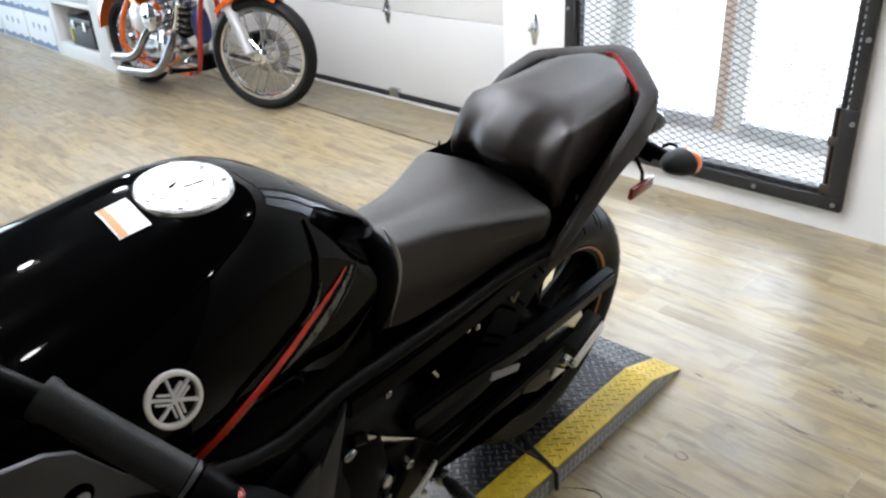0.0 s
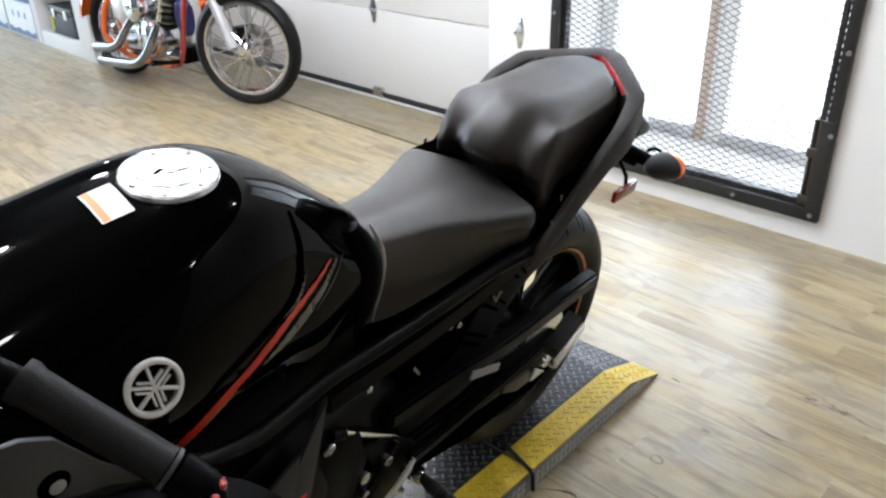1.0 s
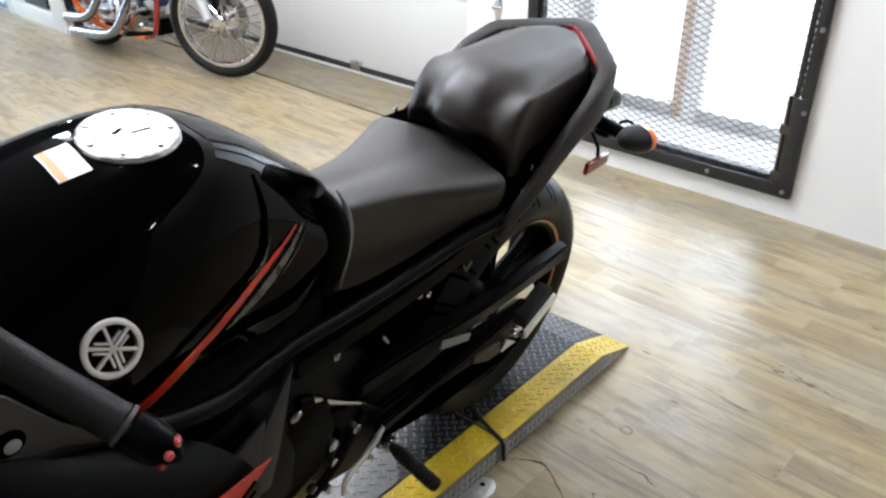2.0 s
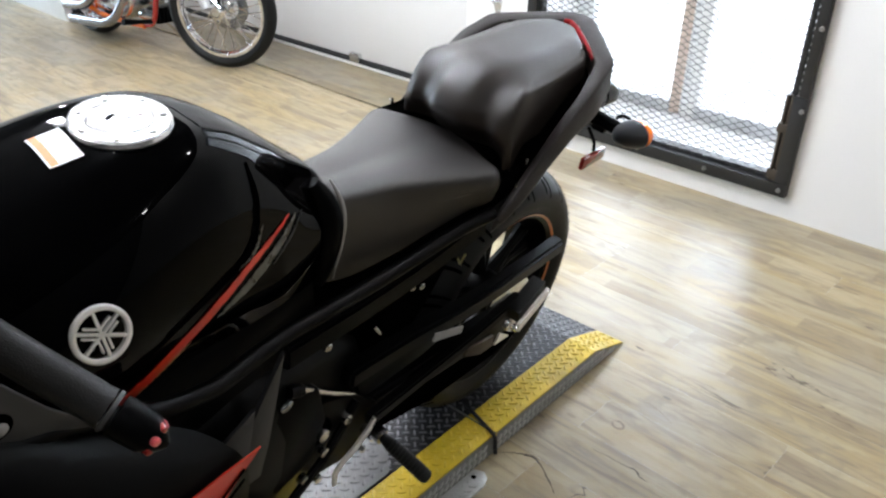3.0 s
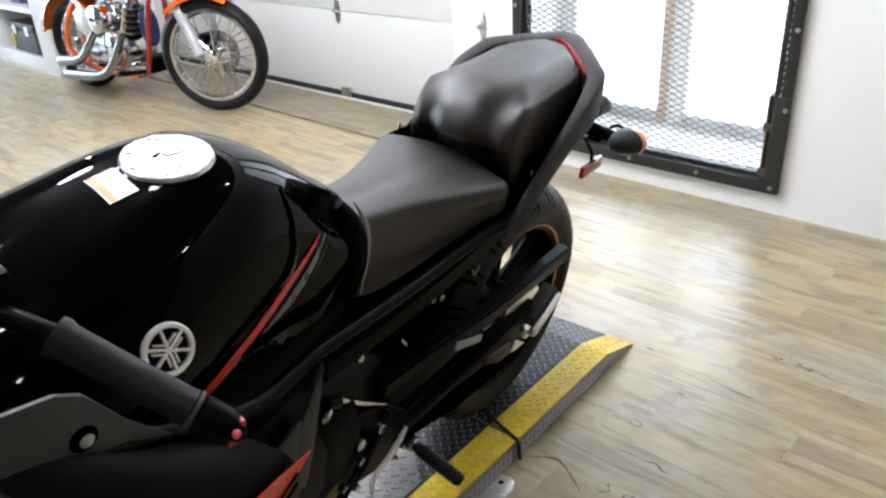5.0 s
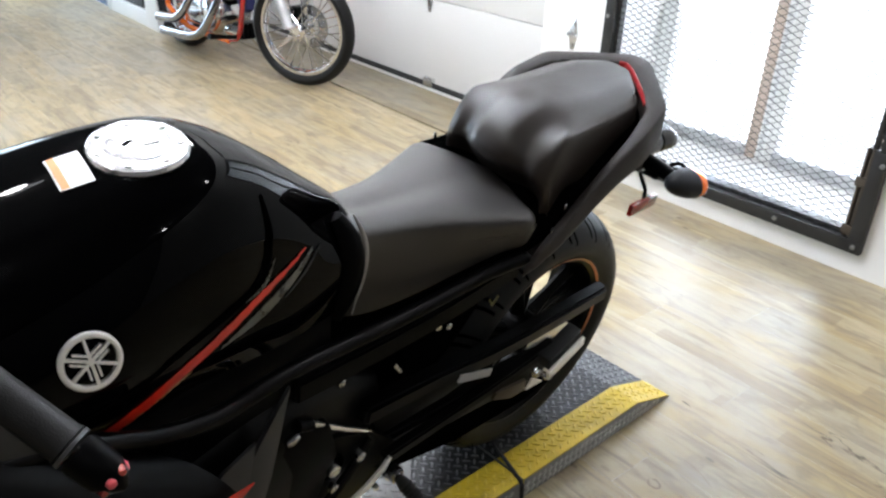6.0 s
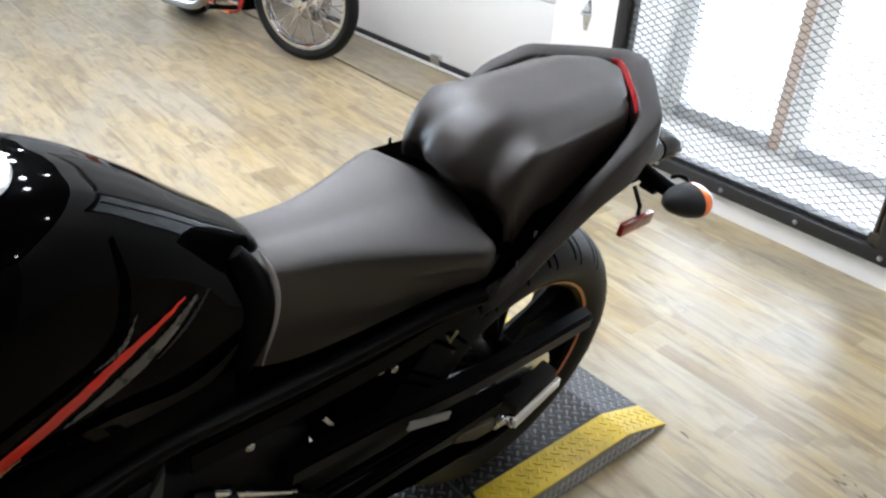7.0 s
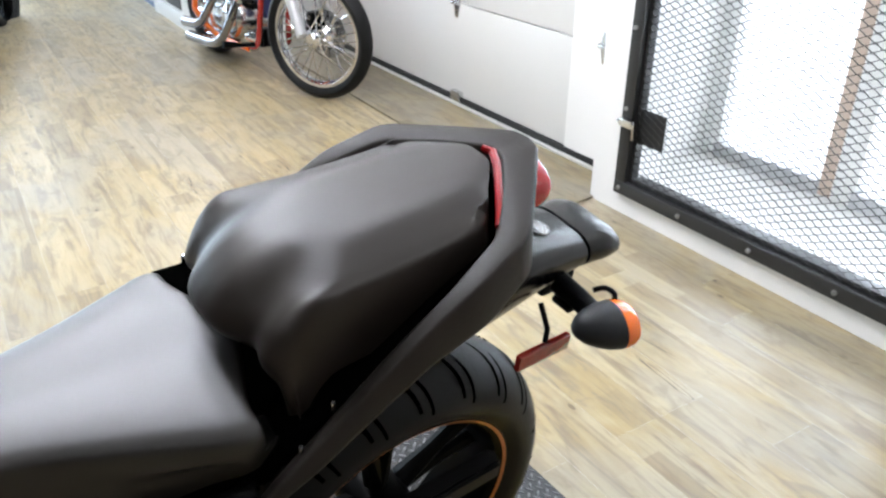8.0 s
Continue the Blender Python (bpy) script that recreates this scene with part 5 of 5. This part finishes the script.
part("bolt_hole", lathe([(0, 0.0006), (0.006, 0.0006), (0.0065, 0)], "z", 16, Matrix.Translation((0.022, -0.693, 0.006))), SHADEBLACK, jp)
bm = bmesh.new()
for k in range(10):
    lug(bm, 0.018 + 0.022 * (k % 2), -0.708 - 0.009 * k, 0.006, radians(45 if k % 2 else -45), 0.0, 0.002)
tagged(part("tread", bm, TREADBRIGHT, jp, smooth=0), kind="stuff")


# ---- orange chopper by the garage door ----
FORKGREY = material("dull_fork_alloy", (0.48, 0.48, 0.48), 0.4, 0.4, drift=0.12, grain=0.08)


def spoked_wheel(parent, c, r, width, rim, turn, n, mat_tyre=None, name="tyre", tone=None):
    """A wheel with crossed wire spokes; axle along local y, turned about z."""
    m = Matrix.Translation(c) @ Matrix.Rotation(radians(turn), 4, "Z")
    w = width / 2
    prof = [(rim, -w * 0.55), (rim + 0.012, -w * 0.9), ((r + rim) / 2, -w), (r - 0.02, -w * 0.85), (r - 0.004, -w * 0.4), (r, 0)]
    prof += [(a, -b) for a, b in prof[-2::-1]]
    ty = part(name, lathe(prof, "y", 72, m), mat_tyre or RUBBER, parent, "black tyre")
    rm = part("rim", lathe([(rim + 0.004, -w * 0.6), (rim - 0.012, -w * 0.62), (rim - 0.016, -w * 0.35), (rim - 0.026, 0), (rim - 0.016, w * 0.35), (rim - 0.012, w * 0.62), (rim + 0.004, w * 0.6)], "y", 72, m), tone or CHROME, ty, "bright rim")
    part("hub", lathe([(0, -0.075), (0.022, -0.075), (0.03, -0.06), (0.042, -0.055), (0.042, -0.045), (0.024, -0.03), (0.024, 0.03), (0.042, 0.045), (0.042, 0.055), (0.03, 0.06), (0.022, 0.075), (0, 0.075)], "y", 28, m), tone or CHROME, ty)
    for k in range(n):
        t, sd = 2 * math.pi * k / n, (-1, 1)[k % 2]
        lead = radians(38) * (1 if (k // 2) % 2 else -1)
        p0 = (0.04 * math.cos(t + lead), sd * 0.048, 0.04 * math.sin(t + lead))
        p1 = ((rim - 0.018) * math.cos(t), sd * 0.006, (rim - 0.018) * math.sin(t))
        sp = tube([p0, p1], 0.0032, 6)
        bmesh.ops.transform(sp, matrix=m, verts=sp.verts)
        part("wire_spoke", sp, tone or CHROME, rm)
    return ty, m


def chopper():
    # local axes: x forward, y to the machine's left, z up, origin under the rear axle
    ch = thing("chopper_motorcycle", pose(-5.25, 2.205, 0, 0, 0, 6.4) @ Matrix.Scale(1.14, 4), "orange custom chopper with chrome engine and spoked wheels", "motorcycle")
    F = 1.36
    spoked_wheel(ch, (F, 0, 0.298), 0.298, 0.085, 0.238, 24, 32, name="front_tyre")
    spoked_wheel(ch, (0.15, 0, 0.265), 0.265, 0.15, 0.195, 0, 30, name="rear_tyre")
    part("brake_disc", lathe([(0.06, 0.058), (0.115, 0.058), (0.115, 0.062), (0.06, 0.062)], "y", 40, Matrix.Translation((F, 0, 0.298)) @ Matrix.Rotation(radians(24), 4, "Z"), closed=True), DARKCHROME, ch)
    part("brake_caliper", boxm(F - 0.12, F - 0.05, 0.0, 0.09, 0.30, 0.40, bevel=0.012), BLACKMETAL, ch)
    def tubes(name, pts, r, mat, label="", n=18):
        return part(name, tube(pts, r, 10, smooth_n=n), mat, ch, label)
    for s in (-1, 1):
        tubes("frame_tube", [(0.15, s * 0.12, 0.27), (0.20, s * 0.11, 0.42), (0.30, s * 0.07, 0.55), (0.60, s * 0.03, 0.66), (0.98, 0, 0.80)], 0.017, ORANGEPAINT, "orange frame tube")
        tubes("frame_tube", [(0.15, s * 0.12, 0.26), (0.26, s * 0.12, 0.20), (0.45, s * 0.115, 0.155), (0.80, s * 0.11, 0.15)], 0.017, ORANGEPAINT)
        tubes("down_tube", [(0.80, s * 0.10, 0.15), (0.88, s * 0.09, 0.20), (0.93, s * 0.06, 0.48), (1.0, s * 0.015, 0.80)], 0.016, REDPAINT, "dark red front down tube")
        tubes("fork_leg", [(1.06, s * 0.085 + 0.0, 0.88), (1.20, s * 0.085 - 0.0, 0.60), (F - 0.01, s * 0.085, 0.31)], [0.018] * 8 + [0.027] * 11, FORKGREY, "bright fork leg")
    tubes("seat_post", [(0.30, -0.06, 0.18), (0.28, -0.06, 0.40), (0.27, -0.05, 0.52)], 0.032, ORANGEPAINT)
    bm = bmesh.new()
    rows = []
    for k in range(20):
        t = radians(40 + k * 130 / 19)
        rows.append([(0.15 + r * math.cos(t), y, 0.27 + r * math.sin(t)) for y, r in ((-0.095, 0.285), (-0.09, 0.315), (-0.05, 0.328), (0, 0.332), (0.05, 0.328), (0.09, 0.315), (0.095, 0.285))])
    grid(bm, rows)
    bmesh.ops.recalc_face_normals(bm, faces=bm.faces)
    bmesh.ops.solidify(bm, geom=bm.faces[:], thickness=0.004)
    part("rear_mudguard", bm, ORANGEPAINT, ch, "orange rear mudguard")
    bm = bmesh.new()
    rows = []
    for k in range(14):
        t = radians(64 + k * 70 / 13)
        rows.append([(r * math.cos(t), y, r * math.sin(t)) for y, r in ((-0.062, 0.295), (-0.055, 0.318), (0, 0.328), (0.055, 0.318), (0.062, 0.295))])
    grid(bm, rows)
    bmesh.ops.transform(bm, matrix=Matrix.Translation((F, 0, 0.298)) @ Matrix.Rotation(radians(24), 4, "Z"), verts=bm.verts)
    bmesh.ops.recalc_face_normals(bm, faces=bm.faces)
    bmesh.ops.solidify(bm, geom=bm.faces[:], thickness=0.004)
    part("front_mudguard", bm, ORANGEPAINT, ch, "orange front mudguard")
    sm = Matrix(((0, -1, 0, 0), (1, 0, 0, 0), (0, 0, 1, 0), (0, 0, 0, 1)))
    bm = body([half(-0.48, (0, 0.60), (0.05, 0.60), (0.09, 0.585), (0.09, 0.56)), half(-0.32, (0, 0.605), (0.09, 0.61), (0.14, 0.60), (0.14, 0.565)), half(-0.14, (0, 0.66), (0.08, 0.665), (0.125, 0.65), (0.12, 0.60)), half(-0.06, (0, 0.70), (0.05, 0.70), (0.08, 0.68), (0.08, 0.65))], 8, 20)
    bmesh.ops.transform(bm, matrix=Matrix.Rotation(radians(90), 4, "Z"), verts=bm.verts)
    part("saddle", bm, VINYL, ch, "black leather saddle")
    tank = body([half(-1.0, (0, 0.86), (0.03, 0.85), (0.05, 0.81), (0.04, 0.77)), half(-0.78, (0, 0.88), (0.08, 0.86), (0.12, 0.79), (0.09, 0.73)), half(-0.54, (0, 0.76), (0.05, 0.75), (0.08, 0.70), (0.06, 0.66))], 10, 20)
    bmesh.ops.transform(tank, matrix=Matrix.Rotation(radians(90), 4, "Z"), verts=tank.verts)
    part("fuel_tank", tank, ORANGEPAINT, ch, "orange fuel tank")
    # engine: crankcase, two finned cylinders, covers
    part("crankcase", lathe([(0, -0.13), (0.07, -0.13), (0.10, -0.115), (0.115, -0.08), (0.115, 0.08), (0.09, 0.12), (0, 0.12)], "y", 36, Matrix.Translation((0.60, 0, 0.275))), STEEL, ch, "polished crankcase")
    part("gearbox", boxm(0.33, 0.52, -0.11, 0.12, 0.18, 0.34, bevel=0.03), STEEL, ch)
    part("cam_cover", lathe([(0, -0.155), (0.03, -0.155), (0.05, -0.145), (0.062, -0.128), (0.062, -0.12), (0, -0.12)], "y", 30, Matrix.Translation((0.645, 0, 0.30))), CHROME, ch, "chrome round cover")
    part("oil_filter", lathe([(0, 0.115), (0.025, 0.115), (0.033, 0.105), (0.033, 0.0), (0.0, 0.0)], "x", 24, Matrix.Translation((0.735, -0.06, 0.20))), CHROME, ch)
    for lean_, x in ((-22, 0.575), (22, 0.645)):
        cy = Matrix.Translation((x, 0, 0.34)) @ Matrix.Rotation(radians(lean_), 4, "Y")
        barrel = part("cylinder", lathe([(0, 0), (0.05, 0), (0.05, 0.19), (0, 0.19)], "z", 28, cy), STEEL, ch, "finned engine cylinder")
        for k in range(9):
            r = 0.075 - 0.001 * k
            part("fin", lathe([(0.045, -0.003), (r, -0.002), (r, 0.002), (0.045, 0.003)], "z", 28, cy @ Matrix.Translation((0, 0, 0.03 + 0.018 * k)), closed=True), STEEL if k % 2 else BLACKMETAL, barrel)
        part("rocker_cover", boxm(-0.065, 0.065, -0.055, 0.055, 0.195, 0.255, bevel=0.02, m=cy), CHROME, ch, "chrome rocker cover")
        for dy in (-0.085, -0.07):
            part("push_rod_tube", tube([cy @ Vector((0.02, dy, -0.02)), cy @ Vector((0.01, dy + 0.02, 0.2))], 0.009, 8), CHROME, ch)
    part("air_cleaner", lathe([(0, -0.20), (0.05, -0.198), (0.075, -0.185), (0.08, -0.165), (0.08, -0.13), (0, -0.13)], "y", 32, Matrix.Translation((0.615, 0, 0.46))), CHROME, ch, "chrome air cleaner")
    # two exhaust pipes on the right
    for pts, r in (([(0.74, -0.12, 0.38), (0.72, -0.16, 0.29), (0.655, -0.185, 0.195), (0.56, -0.19, 0.15), (0.42, -0.19, 0.135), (0.20, -0.19, 0.125)], 0.024), ([(0.52, -0.12, 0.40), (0.49, -0.16, 0.34), (0.44, -0.19, 0.26), (0.36, -0.19, 0.222), (0.29, -0.19, 0.21), (0.16, -0.19, 0.20)], 0.024)):
        part("exhaust_pipe", tube(pts, [r * (0.8 + 0.5 * k / 30) for k in range(31)], 14, smooth_n=30), DARKCHROME, ch, "chrome exhaust pipe")
    part("oil_tank", lathe([(0, -0.11), (0.06, -0.11), (0.085, -0.09), (0.085, 0.09), (0.06, 0.11), (0, 0.11)], "y", 30, Matrix.Translation((0.335, 0, 0.42))), ALLOY, ch, "pale oil tank")
    part("forward_control", tube([(0.86, -0.09, 0.18), (0.90, -0.20, 0.20), (0.90, -0.29, 0.215)], [0.014, 0.012, 0.018], 10), BLACKMETAL, ch)
    part("regulator", boxm(0.78, 0.87, -0.07, 0.07, 0.16, 0.25, bevel=0.01), BLACKMETAL, ch, "black finned regulator")
    for k in range(5):
        part("regulator_fin", boxm(0.872, 0.885, -0.06 + 0.028 * k, -0.052 + 0.028 * k, 0.165, 0.245), BLACKMETAL, ch)
    bag = body([half(-0.87, (0, 0.47), (0.02, 0.47), (0.035, 0.44), (0.035, 0.36), (0.02, 0.32)), half(-0.83, (0, 0.50), (0.03, 0.50), (0.045, 0.46), (0.045, 0.34), (0.02, 0.30)), half(-0.79, (0, 0.47), (0.02, 0.47), (0.032, 0.44), (0.03, 0.37), (0.015, 0.33))], 8, 12)
    bmesh.ops.transform(bag, matrix=Matrix.Rotation(radians(90), 4, "Z"), verts=bag.verts)
    part("cloth_bag", bag, NAVY, ch, "navy cloth tied to the frame")
    part("kickstand", tube([(0.62, 0.10, 0.16), (0.66, 0.22, 0.02)], 0.012, 8), CHROME, ch)
    part("handlebar", tube([(1.05, -0.34, 1.02), (1.05, -0.2, 1.06), (1.06, 0, 0.94), (1.05, 0.2, 1.06), (1.05, 0.34, 1.02)], 0.0125, 10, smooth_n=24), CHROME, ch)
    part("headlamp", lathe([(0, 0.06), (0.07, 0.055), (0.075, 0.03), (0.055, -0.05), (0, -0.07)], "x", 28, Matrix.Translation((1.17, 0, 0.82))), CHROME, ch)


chopper()


# ---- second parked machine, its front wheel nearest ----
def parked_bike():
    pb = thing("parked_motorcycle", pose(-5.42, 0.43, 0, 0, 4, 158) @ Matrix.Scale(1.1, 4), "dark parked motorcycle with black wheels", "motorcycle")
    spoked_wheel(pb, (0.0, 0, 0.30), 0.30, 0.11, 0.222, 0, 24, name="front_tyre", tone=BLACKMETAL)
    spoked_wheel(pb, (1.45, 0, 0.30), 0.30, 0.16, 0.205, 0, 24, name="rear_tyre", tone=BLACKMETAL)
    for s in (-1, 1):
        part("fork_leg", tube([(0.30, s * 0.09, 0.95), (0.12, s * 0.09, 0.55), (0.0, s * 0.09, 0.30)], [0.02, 0.022, 0.028], 12), BLACKMETAL, pb)
    part("engine", boxm(0.48, 0.95, -0.16, 0.16, 0.20, 0.55, bevel=0.05), BLACKMETAL, pb, "dark engine block")
    part("frame_tube", tube([(0.30, 0, 0.9), (0.42, 0, 0.45), (0.55, 0, 0.18), (1.0, 0, 0.20), (1.45, 0.1, 0.30)], 0.022, 10, smooth_n=20), BLACKMETAL, pb)
    rt = Matrix.Rotation(radians(90), 4, "Z")
    tk = body([half(-0.95, (0, 0.84), (0.07, 0.84), (0.10, 0.80), (0.09, 0.74)), half(-0.65, (0, 0.95), (0.10, 0.93), (0.15, 0.86), (0.12, 0.76)), half(-0.38, (0, 0.90), (0.06, 0.89), (0.09, 0.84), (0.08, 0.78))], 8, 16)
    bmesh.ops.transform(tk, matrix=rt, verts=tk.verts)
    part("fuel_tank", tk, GLOSS, pb)
    st = body([half(-1.6, (0, 0.86), (0.06, 0.86), (0.09, 0.83), (0.08, 0.78)), half(-1.25, (0, 0.78), (0.10, 0.78), (0.14, 0.75), (0.12, 0.70)), half(-0.95, (0, 0.80), (0.06, 0.80), (0.09, 0.77), (0.08, 0.73))], 8, 16)
    bmesh.ops.transform(st, matrix=rt, verts=st.verts)
    part("saddle", st, VINYL, pb)
    part("handlebar", tube([(0.36, -0.35, 1.02), (0.32, -0.1, 1.0), (0.32, 0.1, 1.0), (0.36, 0.35, 1.02)], 0.013, 10, smooth_n=16), BLACKMETAL, pb)
    bm = bmesh.new()
    grid(bm, [[(r * math.cos(t), y, 0.30 + r * math.sin(t)) for y, r in ((-0.07, 0.30), (-0.06, 0.325), (0, 0.335), (0.06, 0.325), (0.07, 0.30))] for t in (radians(30 + 9 * k) for k in range(14))])
    bmesh.ops.recalc_face_normals(bm, faces=bm.faces)
    bmesh.ops.solidify(bm, geom=bm.faces[:], thickness=0.004)
    part("front_mudguard", bm, GLOSS, pb)


parked_bike()


# ---- shelf unit, tool case and cartons ----
def shelf_unit():
    sh = thing("shelf_unit", pose(-6.13, 2.455, 0) @ Matrix.Diagonal((1.22, 1.1, 1.1, 1)), "white laminate shelf unit with open compartments", "shelf")
    part("side_panel", boxm(-0.47, -0.40, -0.25, 0.25, 0, 1.25, bevel=0.004), SHELFW, sh)
    part("side_panel", boxm(0.27, 0.47, -0.25, 0.25, 0, 1.25, bevel=0.004), SHELFW, sh)
    for z0, z1 in ((0.0, 0.11), (0.40, 0.435), (0.80, 0.835), (1.25, 1.29)):
        part("shelf", boxm(-0.40, 0.27, -0.245, 0.24, z0, z1, bevel=0.003) if z1 < 1.26 else boxm(-0.48, 0.48, -0.26, 0.25, z0, z1, bevel=0.004), SHELFW, sh)
    part("back_panel", boxm(-0.40, 0.27, 0.225, 0.24, 0.11, 1.25), SHELFW, sh)
    tc = thing("tool_case", pose(-6.154, 2.367, 0.121) @ Matrix.Scale(1.15, 4), "black plastic tool case with a yellow label", "tool case")
    part("body", boxm(-0.20, 0.20, -0.14, 0.14, 0.0, 0.15, bevel=0.015), CASEBLACK, tc)
    part("lid", boxm(-0.205, 0.205, -0.145, 0.145, 0.152, 0.20, bevel=0.015), CASEBLACK, tc)
    part("handle", tube([(-0.07, -0.02, 0.20), (-0.06, -0.02, 0.235), (0.06, -0.02, 0.235), (0.07, -0.02, 0.20)], 0.009, 8), CASEBLACK, tc)
    part("label", boxm(-0.19, -0.15, -0.146, -0.141, 0.03, 0.12), material("yellow_label", (0.6, 0.5, 0.08), 0.5), tc)
    for x in (-0.10, 0.10):
        part("latch", boxm(x - 0.02, x + 0.02, -0.153, -0.145, 0.12, 0.18, bevel=0.003), ALLOY, tc)
    pb = thing("purple_packet", pose(-6.31, 2.34, 0.4785), "small purple and white packet", "packet")
    part("body", boxm(-0.09, 0.09, -0.06, 0.06, 0, 0.10, bevel=0.004), material("purple_card", (0.12, 0.05, 0.22), 0.5), pb)


shelf_unit()


carton_rng = random.Random(3)


def carton(x, z, w, h):
    m = pose(x, 2.40, z, 0, 0, carton_rng.uniform(-2, 2))
    b = thing("carton", m, "white carton with a blue printed band", "carton", "stacked cartons")
    part("body", boxm(-w / 2, w / 2, -0.19, 0.19, 0, h, bevel=0.004), CARD, b)
    bm = bmesh.new()
    top, bot = [], []
    for k in range(13):
        u = -w / 2 + 0.006 + (w - 0.012) * k / 12
        top.append((u, -0.1915, 0.055 + 0.012 * math.sin(k * 1.7)))
        bot.append((u, -0.1915, 0.008))
    grid(bm, [top, bot])
    part("printed_band", bm, CARDBLUE, b, smooth=0)
    for k in range(3):
        part("print_mark", boxm(-w / 2 + w * (0.25 + 0.22 * k), -w / 2 + w * (0.25 + 0.22 * k) + 0.03, -0.1925, -0.19, h * 0.55, h * 0.72), CARDBLUE, b, smooth=0)
    part("tape", boxm(-w / 2 - 0.001, w / 2 + 0.001, -0.025, 0.025, h, h + 0.001), PAPER, b, smooth=0)


for layer in range(3):
    for k in range(3):
        carton(-7.15 - 0.72 * k - 0.02 * layer, 0.292 * layer, 0.70, 0.29)


# ---- ceiling lamps ----
lp = thing("ceiling_lamp", pose(LAMPS[0][0], LAMPS[0][1], H), "round white ceiling lamp holder with bulb", "ceiling lamp", "ceiling lamps")
part("holder", lathe([(0, 0), (0.07, 0), (0.07, -0.02), (0.04, -0.05), (0.035, -0.07), (0, -0.07)], "z", 24), SHELFW, lp)
for q in LAMPS[1:] + BRIGHT:
    copy_thing(lp, pose(q[0], q[1], H))


# ---- cracks, a chip and a knot in the worn floor by the ramp ----
CRACK = material("dark_floor_crack", (0.035, 0.026, 0.018), 0.8, drift=0.3, grain=0.2)
KNOT = material("brown_floor_knot", (0.19, 0.14, 0.085), 0.35, drift=0.3, grain=0.3, large=60, size=300)


def floor_mark(name, pts, widths, mat):
    """A thin irregular streak on the floor along pts in x, y."""
    c = catmull([(x, y, 0.0009) for x, y in pts], 48)
    w = catmull([(q, 0, 0) for q in widths], 48)
    r = random.Random(len(pts) * 31 + int(pts[0][0] * 1000))
    rows = []
    for i, p in enumerate(c):
        d = (c[min(i + 1, 48)] - c[max(i - 1, 0)]).normalized()
        n = Vector((-d.y, d.x, 0))
        p = p + n * r.uniform(-0.0016, 0.0016)
        rows.append([p - n * w[i].x * r.uniform(0.4, 1.3), p + n * w[i].x * r.uniform(0.4, 1.3)])
    bm = bmesh.new()
    grid(bm, rows)
    bmesh.ops.recalc_face_normals(bm, faces=bm.faces)
    part(name, bm, mat, subfloor, smooth=0)


floor_mark("crack", [(-0.420, 1.027), (-0.396, 1.046), (-0.372, 1.062), (-0.350, 1.069), (-0.328, 1.062), (-0.300, 1.046), (-0.272, 1.029), (-0.25, 1.012)], (0.0004, 0.002, 0.0034, 0.003, 0.0022, 0.002, 0.0016, 0.0006), CRACK)
floor_mark("crack", [(-0.274, 1.190), (-0.250, 1.191), (-0.225, 1.196), (-0.195, 1.196), (-0.163, 1.202), (-0.140, 1.190), (-0.120, 1.190)], (0.0003, 0.001, 0.0015, 0.0008, 0.0022, 0.002, 0.0004), CRACK)
floor_mark("crack", [(-0.290, 1.434), (-0.230, 1.424), (-0.180, 1.404)], (0.0003, 0.0012, 0.0003), KNOT)
floor_mark("knot", [(-0.290, 1.312), (-0.276, 1.318), (-0.262, 1.312), (-0.258, 1.300), (-0.268, 1.292), (-0.284, 1.296), (-0.290, 1.308)], (0.001, 0.003, 0.0035, 0.003, 0.003, 0.003, 0.001), KNOT)
floor_mark("chip", [(-0.420, 1.624), (-0.407, 1.624), (-0.390, 1.621)], (0.0008, 0.004, 0.0008), CRACK)


# ---- floor planks ----
PW, PL = 0.152, 1.22
plank_cache = {}


def plank_points(length, width):
    e, d = 0.0003, 0.0001
    lo = [(0, 0), (length, 0), (length, width), (0, width)]
    g = 0.0002
    outer = [(abs(x - g), abs(y - g), -d) for x, y in lo]
    inner = [(min(max(x, e), length - e), min(max(y, e), width - e), 0.0) for x, y in lo]
    return outer + inner, [(4, 5, 6, 7), (0, 1, 5, 4), (1, 2, 6, 5), (2, 3, 7, 6), (3, 0, 4, 7)]


def plank_mesh(length, width):
    key = (round(length, 3), round(width, 3))
    if key not in plank_cache:
        me = bpy.data.meshes.new("plank")
        me.from_pydata(*[plank_points(*key)[0], [], plank_points(*key)[1]])
        me.materials.append(PLANK)
        plank_cache[key] = me
    return plank_cache[key]


far_v, far_f = [], []
rng = random.Random(7)
row, y = 0, WY
while y > Y0:
    w = min(PW, y - Y0)
    y -= w
    x = X0 - rng.choice((0.0, 0.2, 0.4, 0.6, 0.8, 1.0))
    while x < X1:
        a, b = max(x, X0), min(x + PL, X1)
        x += PL
        if b - a < 0.02:
            continue
        if -5.6 < a < 1.6 and -1.9 < y < 2.75:
            ob = new("plank", plank_mesh(b - a, w))
            ob.parent = subfloor
            ob.location = (a, y, 0.0)
        else:
            vs, fs = plank_points(b - a, w)
            n = len(far_v)
            far_v += [(p[0] + a, p[1] + y, p[2]) for p in vs]
            far_f += [tuple(i + n for i in f) for f in fs]
me = bpy.data.meshes.new("far_planks")
me.from_pydata(far_v, [], far_f)
me.materials.append(PLANK)
far = new("far_planks", me)
far.parent = subfloor
tagged(far, "weathered oak planks further off", kind="stuff")
